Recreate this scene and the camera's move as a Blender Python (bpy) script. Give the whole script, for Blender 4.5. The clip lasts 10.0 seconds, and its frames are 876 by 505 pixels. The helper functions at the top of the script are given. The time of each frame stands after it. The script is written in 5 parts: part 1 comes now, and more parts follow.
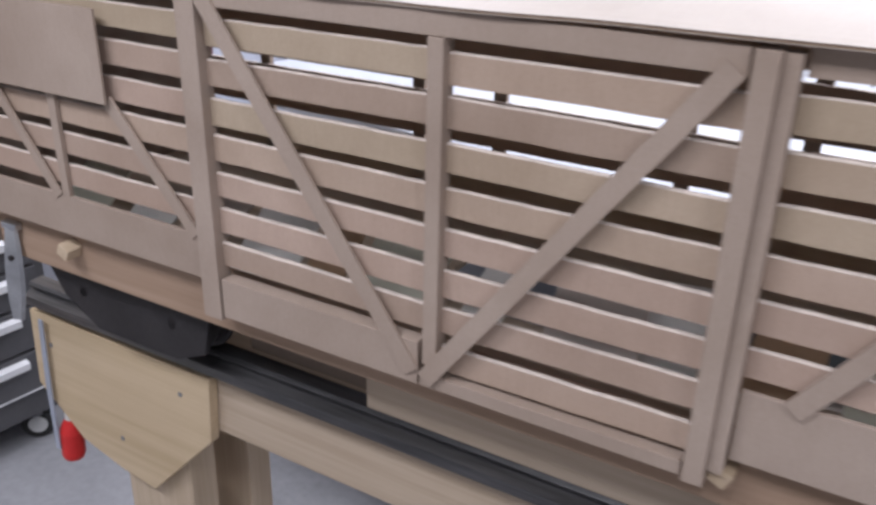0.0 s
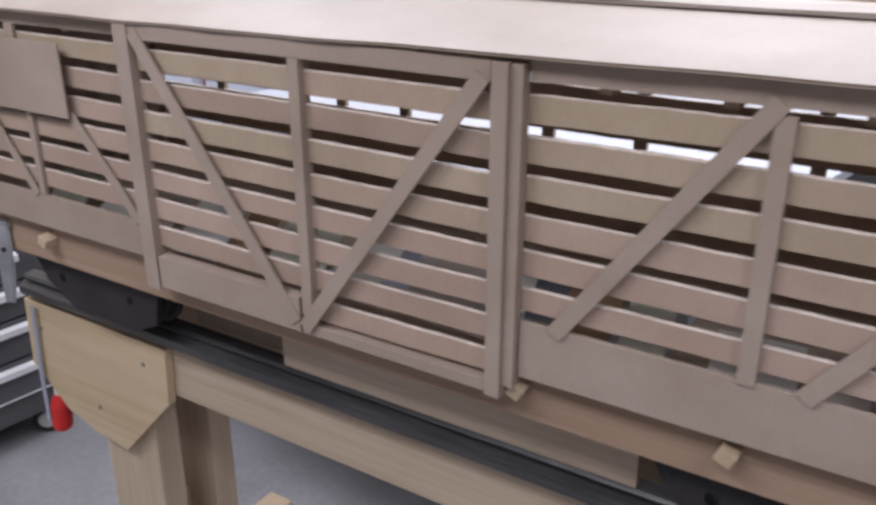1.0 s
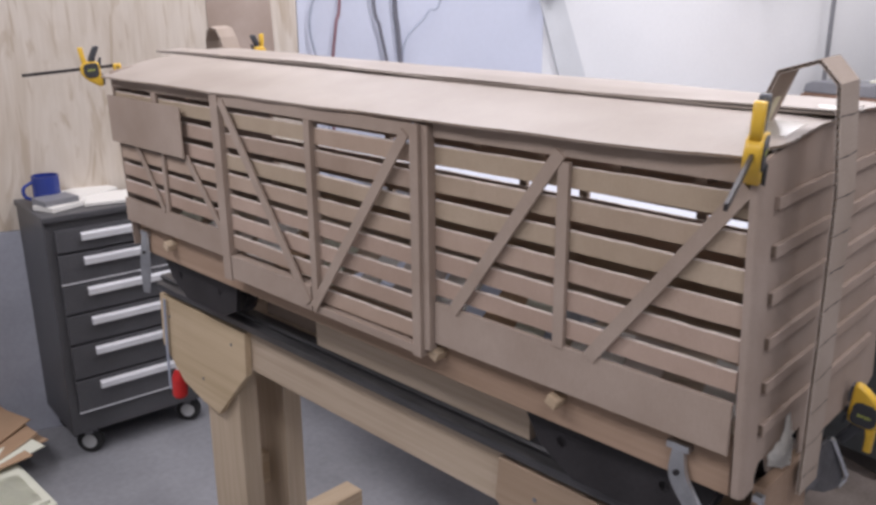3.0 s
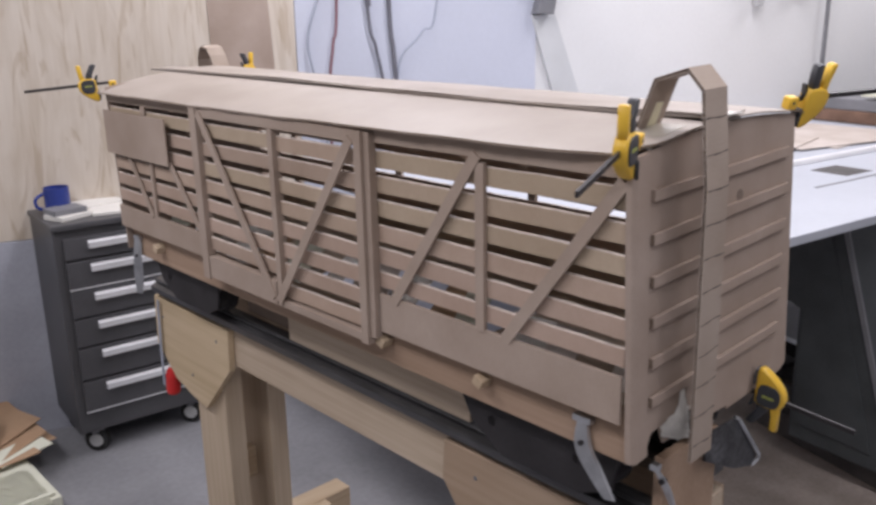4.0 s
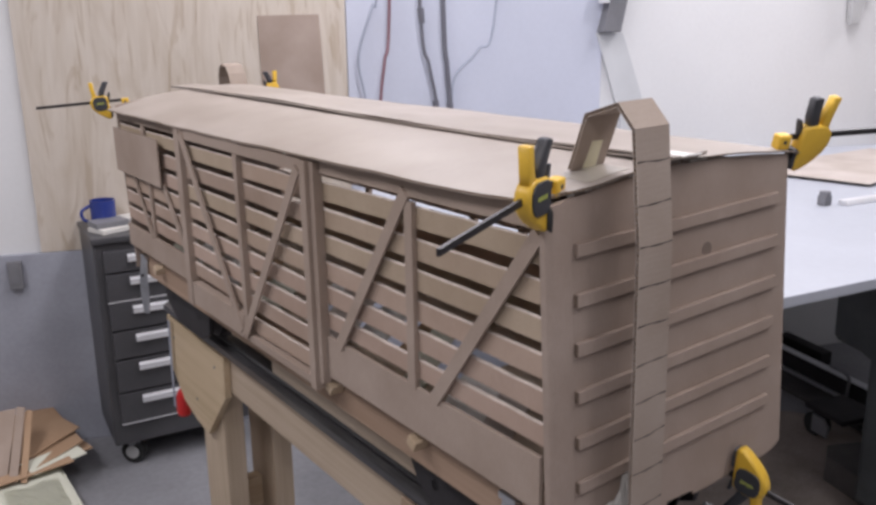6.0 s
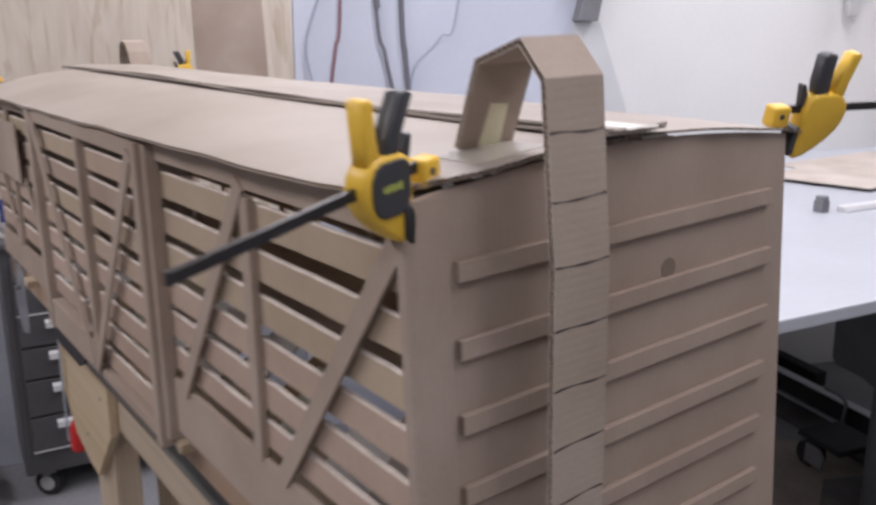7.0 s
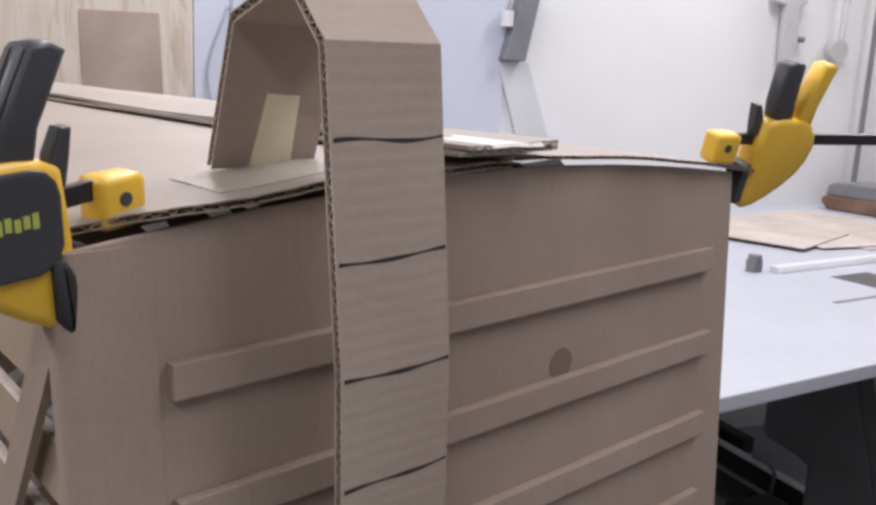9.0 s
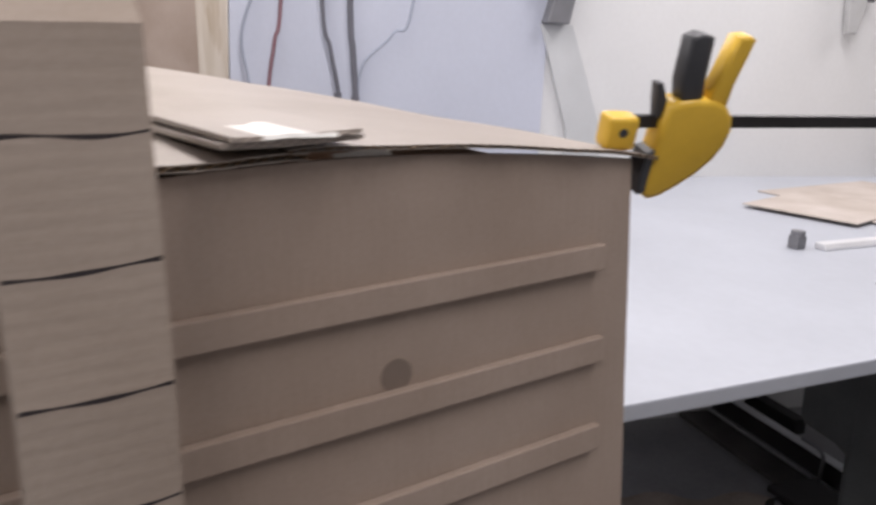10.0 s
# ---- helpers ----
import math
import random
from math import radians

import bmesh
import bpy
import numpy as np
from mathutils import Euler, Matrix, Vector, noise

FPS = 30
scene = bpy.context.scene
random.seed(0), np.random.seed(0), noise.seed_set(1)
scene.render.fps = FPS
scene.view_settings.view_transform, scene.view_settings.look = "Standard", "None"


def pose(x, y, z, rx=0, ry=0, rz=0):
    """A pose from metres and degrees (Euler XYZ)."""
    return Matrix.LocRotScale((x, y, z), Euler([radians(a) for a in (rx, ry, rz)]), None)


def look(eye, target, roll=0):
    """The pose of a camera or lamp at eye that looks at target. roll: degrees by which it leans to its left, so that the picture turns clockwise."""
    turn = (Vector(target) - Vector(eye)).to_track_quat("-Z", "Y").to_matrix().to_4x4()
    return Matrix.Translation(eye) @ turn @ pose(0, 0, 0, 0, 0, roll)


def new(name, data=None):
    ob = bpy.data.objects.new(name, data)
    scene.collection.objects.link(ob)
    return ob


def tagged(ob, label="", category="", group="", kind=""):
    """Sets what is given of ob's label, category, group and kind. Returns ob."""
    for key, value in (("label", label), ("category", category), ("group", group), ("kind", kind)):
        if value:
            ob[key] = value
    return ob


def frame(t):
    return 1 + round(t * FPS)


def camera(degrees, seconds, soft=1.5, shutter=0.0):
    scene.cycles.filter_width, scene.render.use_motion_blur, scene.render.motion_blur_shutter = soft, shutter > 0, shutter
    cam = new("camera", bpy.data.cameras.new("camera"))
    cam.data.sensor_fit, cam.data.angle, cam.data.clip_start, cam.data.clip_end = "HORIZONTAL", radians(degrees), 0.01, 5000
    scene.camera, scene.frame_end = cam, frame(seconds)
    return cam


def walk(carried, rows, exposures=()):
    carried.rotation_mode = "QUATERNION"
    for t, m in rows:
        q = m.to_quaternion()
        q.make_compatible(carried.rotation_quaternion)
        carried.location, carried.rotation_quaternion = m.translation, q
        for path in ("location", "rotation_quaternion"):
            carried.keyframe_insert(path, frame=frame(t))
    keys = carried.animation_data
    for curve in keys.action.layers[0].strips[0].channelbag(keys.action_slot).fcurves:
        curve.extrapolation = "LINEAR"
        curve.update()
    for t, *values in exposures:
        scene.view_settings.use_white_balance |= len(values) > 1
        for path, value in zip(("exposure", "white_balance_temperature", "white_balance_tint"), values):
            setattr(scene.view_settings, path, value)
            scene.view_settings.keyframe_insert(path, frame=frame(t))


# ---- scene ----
cam = camera(54.4, 10.0, soft=2.9, shutter=0.5)

PATH = [
    (0, (-0.424, -0.659, 1.533), (-1.333, 0.923, 0.713), 1.6),
    (0.5, (-0.267, -0.725, 1.546), (-1.222, 0.855, 0.779), 0.8),
    (1, (-0.13, -0.766, 1.563), (-1.12, 0.802, 0.813), 0.2),
    (1.5, (0.041, -0.764, 1.582), (-1.197, 0.64, 0.877), -1.7),
    (2, (0.187, -0.781, 1.598), (-1.137, 0.551, 0.911), -0.3),
    (3.5, (0.489, -0.928, 1.622), (-0.876, 0.422, 1.062), -0.7),
    (4, (0.591, -0.889, 1.618), (-0.813, 0.423, 1.065), -0.9),
    (4.5, (0.691, -0.817, 1.622), (-0.798, 0.402, 1.076), -1.3),
    (5, (0.739, -0.76, 1.632), (-0.802, 0.396, 1.095), -1.7),
    (6.5, (0.554, -0.48, 1.602), (-1.021, 0.641, 1.089), -0.4),
    (7, (0.457, -0.315, 1.546), (-1.105, 0.828, 1.042), -0.1),
    (7.5, (0.367, -0.188, 1.492), (-1.191, 1.016, 1.142), 3.6),
    (8, (0.299, -0.117, 1.492), (-1.204, 1.159, 1.159), 3.6),
    (8.5, (0.296, -0.097, 1.512), (-1.21, 1.169, 1.154), 3.1),
    (9, (0.31, -0.097, 1.504), (-1.178, 1.179, 1.104), 2.8),
    (9.5, (0.318, -0.051, 1.497), (-1.21, 1.164, 1.062), 3.4),
    (10, (0.346, 0.037, 1.517), (-1.229, 1.17, 1.027), 2.6),
]
walk(cam, [(t, look(eye, target, roll)) for t, eye, target, roll in PATH],
     [(0.0, 0.12, 6150, 8), (1.0, -0.10, 6250, 9), (2.0, -0.16, 6350, 10), (4.5, -0.28, 6500, 10), (7.5, -0.36, 6500, 10), (9.0, -0.34, 6550, 9), (9.6, -0.32, 6700, 9), (10.0, -0.44, 6800, 8)])


# ---------------------------------------------------------------- light
world = bpy.data.worlds.new("world")
scene.world = world
world.use_nodes = True
world.node_tree.nodes["Background"].inputs[0].default_value = (0.75, 0.8, 1.0, 1)
world.node_tree.nodes["Background"].inputs[1].default_value = 0.15


def area_lamp(name, place, target, sx, sy, watts, colour):
    d = bpy.data.lights.new(name, "AREA")
    d.shape, d.size, d.size_y, d.energy, d.color = "RECTANGLE", sx, sy, watts, colour
    ob = new(name, d)
    ob.matrix_world = look(place, target)
    return ob


LAMPS = [(-1.75, 0.9, 29), (-1.75, -1.3, 29), (-0.9, 2.6, 29), (-0.7, 4.2, 30), (-0.3, 0.75, 27), (-0.6, -1.6, 25), (1.25, -1.15, 24), (0.95, 0.7, 21)]
CEIL = 3.0
for lx, ly, lw in LAMPS:
    area_lamp("ceiling_lamp", (lx, ly, CEIL - 0.13), (lx, ly, 0), 1.2, 0.3, lw, (0.965, 0.93, 0.985))


# ---------------------------------------------------------------- materials
def shader(name):
    m = bpy.data.materials.new(name)
    m.use_nodes = True
    return m, m.node_tree.nodes, m.node_tree.links, m.node_tree.nodes["Principled BSDF"]


def ramp_noise(nodes, links, coord, scale, c0, c1, p0=0.35, p1=0.65, detail=4, stretch=(1, 1, 1)):
    mp = nodes.new("ShaderNodeMapping")
    mp.inputs["Scale"].default_value = stretch
    links.new(coord, mp.inputs[0])
    n = nodes.new("ShaderNodeTexNoise")
    n.inputs["Scale"].default_value, n.inputs["Detail"].default_value = scale, detail
    links.new(mp.outputs[0], n.inputs["Vector"])
    r = nodes.new("ShaderNodeValToRGB")
    r.color_ramp.elements[0].position, r.color_ramp.elements[1].position = p0, p1
    r.color_ramp.elements[0].color, r.color_ramp.elements[1].color = (*c0, 1), (*c1, 1)
    links.new(n.outputs["Fac"], r.inputs[0])
    return n, r


def mix(nodes, links, a, b, fac, mode="MULTIPLY"):
    x = nodes.new("ShaderNodeMix")
    x.data_type, x.blend_type = "RGBA", mode
    x.inputs[0].default_value = fac
    links.new(a, x.inputs[6]), links.new(b, x.inputs[7])
    return x.outputs[2]


def surface(name, base, rough=0.8, metal=0.0, vary=0.12, scale=6.0, fine=160.0, bump=0.15, stretch=(1, 1, 1), random_part=0.0, spec=0.3):
    """A worn surface: blotches, fine grain, slight relief."""
    m, nodes, links, p = shader(name)
    co = nodes.new("ShaderNodeTexCoord").outputs["Object"]
    lo = tuple(c * (1 - vary) for c in base)
    hi = tuple(min(1, c * (1 + vary)) for c in base)
    _, r1 = ramp_noise(nodes, links, co, scale, lo, hi, 0.3, 0.7, 5, stretch)
    n2, r2 = ramp_noise(nodes, links, co, fine, (1 - vary * 0.7,) * 3, (1, 1, 1), 0.3, 0.7, 3, stretch)
    col = mix(nodes, links, r1.outputs[0], r2.outputs[0], 1.0)
    if random_part:
        info = nodes.new("ShaderNodeObjectInfo")
        rr = nodes.new("ShaderNodeValToRGB")
        rr.color_ramp.elements[0].color = (1 - random_part, 1 - random_part * 1.15, 1 - random_part * 1.3, 1)
        rr.color_ramp.elements[1].color = (1, 1, 1, 1)
        links.new(info.outputs["Random"], rr.inputs[0])
        col = mix(nodes, links, col, rr.outputs[0], 1.0)
    links.new(col, p.inputs["Base Color"])
    p.inputs["Roughness"].default_value, p.inputs["Metallic"].default_value = rough, metal
    p.inputs["Specular IOR Level"].default_value = spec
    b = nodes.new("ShaderNodeBump")
    b.inputs["Strength"].default_value, b.inputs["Distance"].default_value = bump, 0.001
    links.new(n2.outputs["Fac"], b.inputs["Height"])
    links.new(b.outputs[0], p.inputs["Normal"])
    return m


def cardboard(name, base, axis=2, pitch=0.0064, washboard=0.25, random_part=0.0):
    """Kraft liner: fibres, blotches, and the flutes showing through along one axis."""
    m, nodes, links, p = shader(name)
    co = nodes.new("ShaderNodeTexCoord").outputs["Object"]
    lo, hi = (base[0] * 0.86, base[1] * 0.835, base[2] * 0.81), (base[0] * 1.1, base[1] * 1.11, base[2] * 1.12)
    _, r1 = ramp_noise(nodes, links, co, 6.5, lo, hi, 0.28, 0.72, 5)
    _, r0 = ramp_noise(nodes, links, co, 1.9, (0.9, 0.885, 0.865), (1.0, 1.0, 1.0), 0.35, 0.6, 2)
    st = [1, 1, 1]
    st[axis] = 9
    n2, r2 = ramp_noise(nodes, links, co, 55, (0.945, 0.945, 0.945), (1, 1, 1), 0.3, 0.7, 4, st)
    _, r3 = ramp_noise(nodes, links, co, 420, (0.95, 0.945, 0.935), (1, 1, 1), 0.3, 0.6, 2)
    col = mix(nodes, links, r1.outputs[0], r2.outputs[0], 1.0)
    col = mix(nodes, links, col, r3.outputs[0], 1.0)
    col = mix(nodes, links, col, r0.outputs[0], 1.0)
    if random_part:
        info = nodes.new("ShaderNodeObjectInfo")
        rr = nodes.new("ShaderNodeValToRGB")
        rr.color_ramp.elements[0].color = (1 - random_part, 1 - random_part * 1.1, 1 - random_part * 1.25, 1)
        rr.color_ramp.elements[1].color = (1, 1, 1, 1)
        links.new(info.outputs["Random"], rr.inputs[0])
        col = mix(nodes, links, col, rr.outputs[0], 1.0)
    links.new(col, p.inputs["Base Color"])
    p.inputs["Roughness"].default_value = 0.85
    p.inputs["Specular IOR Level"].default_value = 0.2
    w = nodes.new("ShaderNodeTexWave")
    w.bands_direction = "XYZ"[axis]
    w.inputs["Scale"].default_value = 2 * math.pi / pitch / 20
    w.inputs["Distortion"].default_value = 1.2
    w.inputs["Detail"].default_value = 1
    w.inputs["Detail Scale"].default_value = 0.4
    links.new(co, w.inputs["Vector"])
    b1 = nodes.new("ShaderNodeBump")
    b1.inputs["Strength"].default_value, b1.inputs["Distance"].default_value = washboard, 0.0004
    links.new(w.outputs["Fac"], b1.inputs["Height"])
    b2 = nodes.new("ShaderNodeBump")
    b2.inputs["Strength"].default_value, b2.inputs["Distance"].default_value = 0.15, 0.0006
    links.new(n2.outputs["Fac"], b2.inputs["Height"])
    links.new(b1.outputs[0], b2.inputs["Normal"])
    links.new(b2.outputs[0], p.inputs["Normal"])
    return m


def wood(name, base, dark, axis=0, ring=14.0, rough=0.7):
    """Softwood or plywood: long grain along one axis, with wide figure."""
    m, nodes, links, p = shader(name)
    co = nodes.new("ShaderNodeTexCoord").outputs["Object"]
    st = [1, 1, 1]
    st[axis] = 0.07
    _, r1 = ramp_noise(nodes, links, co, ring, base, dark, 0.45, 0.75, 6, st)
    st2 = [1, 1, 1]
    st2[axis] = 0.03
    n2, r2 = ramp_noise(nodes, links, co, ring * 9, (0.86, 0.84, 0.8), (1, 1, 1), 0.3, 0.7, 3, st2)
    _, r3 = ramp_noise(nodes, links, co, 2.5, (0.88, 0.86, 0.84), (1, 1, 1), 0.3, 0.7, 3)
    col = mix(nodes, links, r1.outputs[0], r2.outputs[0], 1.0)
    col = mix(nodes, links, col, r3.outputs[0], 1.0)
    links.new(col, p.inputs["Base Color"])
    p.inputs["Roughness"].default_value = rough
    p.inputs["Specular IOR Level"].default_value = 0.25
    b = nodes.new("ShaderNodeBump")
    b.inputs["Strength"].default_value, b.inputs["Distance"].default_value = 0.2, 0.0008
    links.new(n2.outputs["Fac"], b.inputs["Height"])
    links.new(b.outputs[0], p.inputs["Normal"])
    return m


def plywood(name, base, dark):
    """Rotary-cut veneer: soft wavy streaks along z, wide pale figure and a few dark veins."""
    m, nodes, links, p = shader(name)
    co = nodes.new("ShaderNodeTexCoord").outputs["Object"]
    n1, r1 = ramp_noise(nodes, links, co, 3.0, base, dark, 0.42, 0.72, 5, (1, 2.8, 0.45))
    n1.inputs["Distortion"].default_value = 3.2
    n2, r2 = ramp_noise(nodes, links, co, 5.0, (1, 1, 1), (0.84, 0.80, 0.75), 0.55, 0.63, 3, (1, 2.2, 0.32))
    n2.inputs["Distortion"].default_value = 3.0
    _, r3 = ramp_noise(nodes, links, co, 90, (0.94, 0.93, 0.92), (1, 1, 1), 0.3, 0.7, 3, (1, 1, 0.03))
    _, r4 = ramp_noise(nodes, links, co, 1.3, (0.92, 0.90, 0.88), (1, 1, 1), 0.3, 0.7, 3)
    col = mix(nodes, links, r1.outputs[0], r2.outputs[0], 1.0)
    col = mix(nodes, links, col, r3.outputs[0], 1.0)
    col = mix(nodes, links, col, r4.outputs[0], 1.0)
    links.new(col, p.inputs["Base Color"])
    p.inputs["Roughness"].default_value = 0.6
    return m


KRAFT = (0.404, 0.324, 0.270)
M_SIDE = cardboard("cardboard_side", KRAFT, 0)
M_SLAT = cardboard("cardboard_slat", (0.470, 0.369, 0.303), 0, random_part=0.16)
for node in M_SLAT.node_tree.nodes:
    if node.type == "VALTORGB" and node.inputs[0].links and node.inputs[0].links[0].from_node.type == "OBJECT_INFO":
        mid = node.color_ramp.elements.new(0.5)
        mid.color = (1.0, 0.955, 0.95, 1)  # pinker boards between the browner and the yellower ones
        node.color_ramp.elements[-1].color = (0.97, 1.0, 0.90, 1)
M_END = cardboard("cardboard_end", (0.392, 0.315, 0.268), 1, washboard=0.1)
M_STRIP = cardboard("cardboard_strip", (0.408, 0.341, 0.292), 2, washboard=0.16)
M_ROOF = cardboard("cardboard_roof", (0.375, 0.325, 0.288), 0, washboard=0.1)
M_ROOF.node_tree.nodes["Principled BSDF"].inputs["Roughness"].default_value = 0.5
M_ROOF.node_tree.nodes["Principled BSDF"].inputs["Specular IOR Level"].default_value = 0.6
# inside card raised in colour to stand for light reaching the interior
M_INNER = cardboard("cardboard_inside_brightened", (0.62, 0.455, 0.35), 0, random_part=0.12)
M_FLUTE = surface("flute_paper", (0.30, 0.21, 0.14), 0.9)
M_EDGE = surface("cut_and_lit_card_edge", (0.66, 0.57, 0.50), 0.85, vary=0.2, scale=40, fine=300)
M_PEN = surface("pen_ink", (0.035, 0.028, 0.03), 0.6)
M_SCUFF = surface("scuffed_dark_steel", (0.075, 0.074, 0.08), 0.36, 0.5, 0.9, 22, 140, 0.4)
M_PLUG = surface("darker_cardboard", (0.205, 0.158, 0.13), 0.85, vary=0.1)
# dark brown of the underframe block, also painted shade at rib ends and roof gap
M_DARKBROWN = surface("dark_brown_and_gap_shade", (0.20, 0.15, 0.115), 0.85)
M_TAPE = surface("masking_tape", (0.70, 0.66, 0.48), 0.55, vary=0.06, bump=0.3)
M_TAPEW = surface("white_tape", (0.84, 0.82, 0.78), 0.5, vary=0.06, bump=0.4)
M_TAPEP = surface("clear_tape", (0.47, 0.43, 0.375), 0.25, vary=0.06, bump=0.2, spec=0.5)
M_PINE = wood("pine_board", (0.56, 0.46, 0.36), (0.47, 0.375, 0.28), 0)
M_PINEZ = wood("pine_upright", (0.60, 0.49, 0.375), (0.50, 0.40, 0.29), 2)
M_PINEY = wood("pine_cross", (0.60, 0.48, 0.35), (0.5, 0.38, 0.26), 1)
M_GUSSET = wood("gusset_plywood", (0.65, 0.52, 0.36), (0.55, 0.43, 0.27), 0, 8)
# right gusset: browner plywood, with the shadow it stands in mixed into the colour
M_GUSSETB = wood("brown_and_shaded_plywood", (0.42, 0.315, 0.23), (0.35, 0.255, 0.18), 0, 8)
M_SILL = wood("sill_wood", (0.42, 0.30, 0.22), (0.36, 0.25, 0.18), 0)
M_PLY = plywood("wall_plywood", (0.635, 0.575, 0.505), (0.545, 0.475, 0.395))
M_RAIL = surface("dark_steel_rail", (0.12, 0.117, 0.12), 0.33, 0.6, 0.6, 14, 160, 0.3, (0.06, 1, 1))
M_BLACK = surface("black_paint", (0.032, 0.029, 0.031), 0.6, vary=0.3)
M_STEEL = surface("zinc_steel", (0.55, 0.56, 0.58), 0.3, 0.9, 0.15, 30, 300, 0.2)
M_YELLOW = surface("yellow_plastic", (0.76, 0.47, 0.045), 0.38, vary=0.06, bump=0.05, spec=0.5)
M_CLAMPBLACK = surface("black_plastic", (0.048, 0.049, 0.056), 0.45, vary=0.15, bump=0.1, spec=0.5)
M_BAR = surface("black_steel_bar", (0.05, 0.046, 0.048), 0.4, 0.5, 0.2)
M_BADGE = surface("badge_green", (0.45, 0.5, 0.12), 0.5)
M_CAB = surface("grey_enamel", (0.07, 0.069, 0.074), 0.4, 0.0, 0.15, 4, 90, 0.05, spec=0.5)
M_CABFRONT = surface("grey_enamel_drawer", (0.075, 0.074, 0.08), 0.38, 0.0, 0.15, 4, 90, 0.05, spec=0.5)
M_HANDLE = surface("brushed_aluminium", (0.82, 0.82, 0.84), 0.35, 0.35, 0.06, 8, 200, 0.05)
M_TREAD = surface("rubber", (0.03, 0.03, 0.03), 0.8)
M_RIM = surface("grey_wheel", (0.5, 0.5, 0.5), 0.5)
M_RED = surface("red_plastic", (0.6, 0.03, 0.03), 0.45, vary=0.1)
M_BLUE = surface("blue_glaze", (0.03, 0.05, 0.24), 0.25, vary=0.1, spec=0.5)
M_PAPER = surface("paper", (0.7, 0.68, 0.64), 0.8, vary=0.06)
M_WALLW = surface("painted_wall", (0.735, 0.735, 0.737), 0.75, vary=0.04, scale=1.5, fine=60, bump=0.1)
M_WALLB = surface("pale_blue_panel", (0.55, 0.575, 0.665), 0.6, vary=0.04, scale=1.5, fine=60, bump=0.05)
M_WALLG = surface("grey_block_wall", (0.36, 0.37, 0.42), 0.8, vary=0.12, scale=3, fine=70, bump=0.3)
M_FLOOR = surface("concrete_floor", (0.26, 0.26, 0.275), 0.55, vary=0.2, scale=2.2, fine=45, bump=0.15)
M_DUST = surface("sawdust", (0.35, 0.295, 0.26), 0.9, vary=0.25, scale=5, fine=90, bump=0.5)
M_CEIL = surface("ceiling_paint", (0.75, 0.75, 0.75), 0.9, vary=0.04)
M_TABLE = surface("white_laminate", (0.46, 0.48, 0.53), 0.45, vary=0.05, scale=3, fine=40, bump=0.02)
M_ALU = surface("aluminium", (0.75, 0.76, 0.8), 0.3, 0.7, 0.08)
M_GREY = surface("grey_steel", (0.22, 0.22, 0.235), 0.5, 0.2, 0.12)
M_DARKGREEN = surface("dark_machine_paint", (0.075, 0.082, 0.086), 0.5, vary=0.2)
M_HOSEB = surface("dark_hose", (0.15, 0.15, 0.175), 0.5)
M_HOSER = surface("red_hose", (0.24, 0.13, 0.15), 0.5)
M_HOSEG = surface("pale_blue_cable", (0.35, 0.38, 0.46), 0.5)
M_BROWNBOX = cardboard("scrap_cardboard", (0.47, 0.32, 0.21), 0, random_part=0.12)
M_PALECARD = cardboard("bleached_card", (0.56, 0.50, 0.46), 0)
M_PALEGREY = surface("pale_grey_shadow_and_cable", (0.58, 0.59, 0.60), 0.6, vary=0.05)
M_CREAM = surface("cream_board", (0.66, 0.66, 0.55), 0.7, vary=0.06)
M_RUST = surface("rusty_machine_paint", (0.20, 0.12, 0.085), 0.7, vary=0.35, scale=9)
M_DARKGREY = surface("dark_slots_and_base_shade", (0.10, 0.092, 0.09), 0.7, vary=0.3)


# ---------------------------------------------------------------- mesh helpers
def link_mesh(name, bm, mat, parent=None, label="", smooth=False):
    me = bpy.data.meshes.new(name)
    bmesh.ops.recalc_face_normals(bm, faces=bm.faces)
    bm.to_mesh(me)
    bm.free()
    me.materials.append(mat)
    if smooth:
        for p in me.polygons:
            p.use_smooth = True
    ob = new(name, me)
    if parent is not None:
        ob.parent = parent
    if label:
        ob["label"] = label
    return ob


def part(name, bm, mat, parent, label="", smooth=False):
    return link_mesh(name, bm, mat, parent, label, smooth)


def thing(name, place, label, category, group="", kind=""):
    e = new(name)
    e.location = place
    e.empty_display_size = 0.05
    return tagged(e, label, category, group, kind)


def box(bm, lo, hi, bevel=0.0, m=None):
    """A box from corner to corner, with chamfered edges if bevel is given."""
    made = bmesh.ops.create_cube(bm, size=1.0)["verts"]
    mid = [(a + b) / 2 for a, b in zip(lo, hi)]
    size = [abs(b - a) for a, b in zip(lo, hi)]
    bmesh.ops.transform(bm, matrix=Matrix.Translation(mid) @ Matrix.Diagonal((*size, 1)), verts=made)
    if bevel:
        edges = list({e for v in made for e in v.link_edges})
        out = bmesh.ops.bevel(bm, geom=edges, offset=bevel, segments=2, profile=0.6, affect="EDGES")
        made = list({v for f in out["faces"] for v in f.verts} | {v for v in made if v.is_valid})
    if m is not None:
        bmesh.ops.transform(bm, matrix=m, verts=made)
    return made


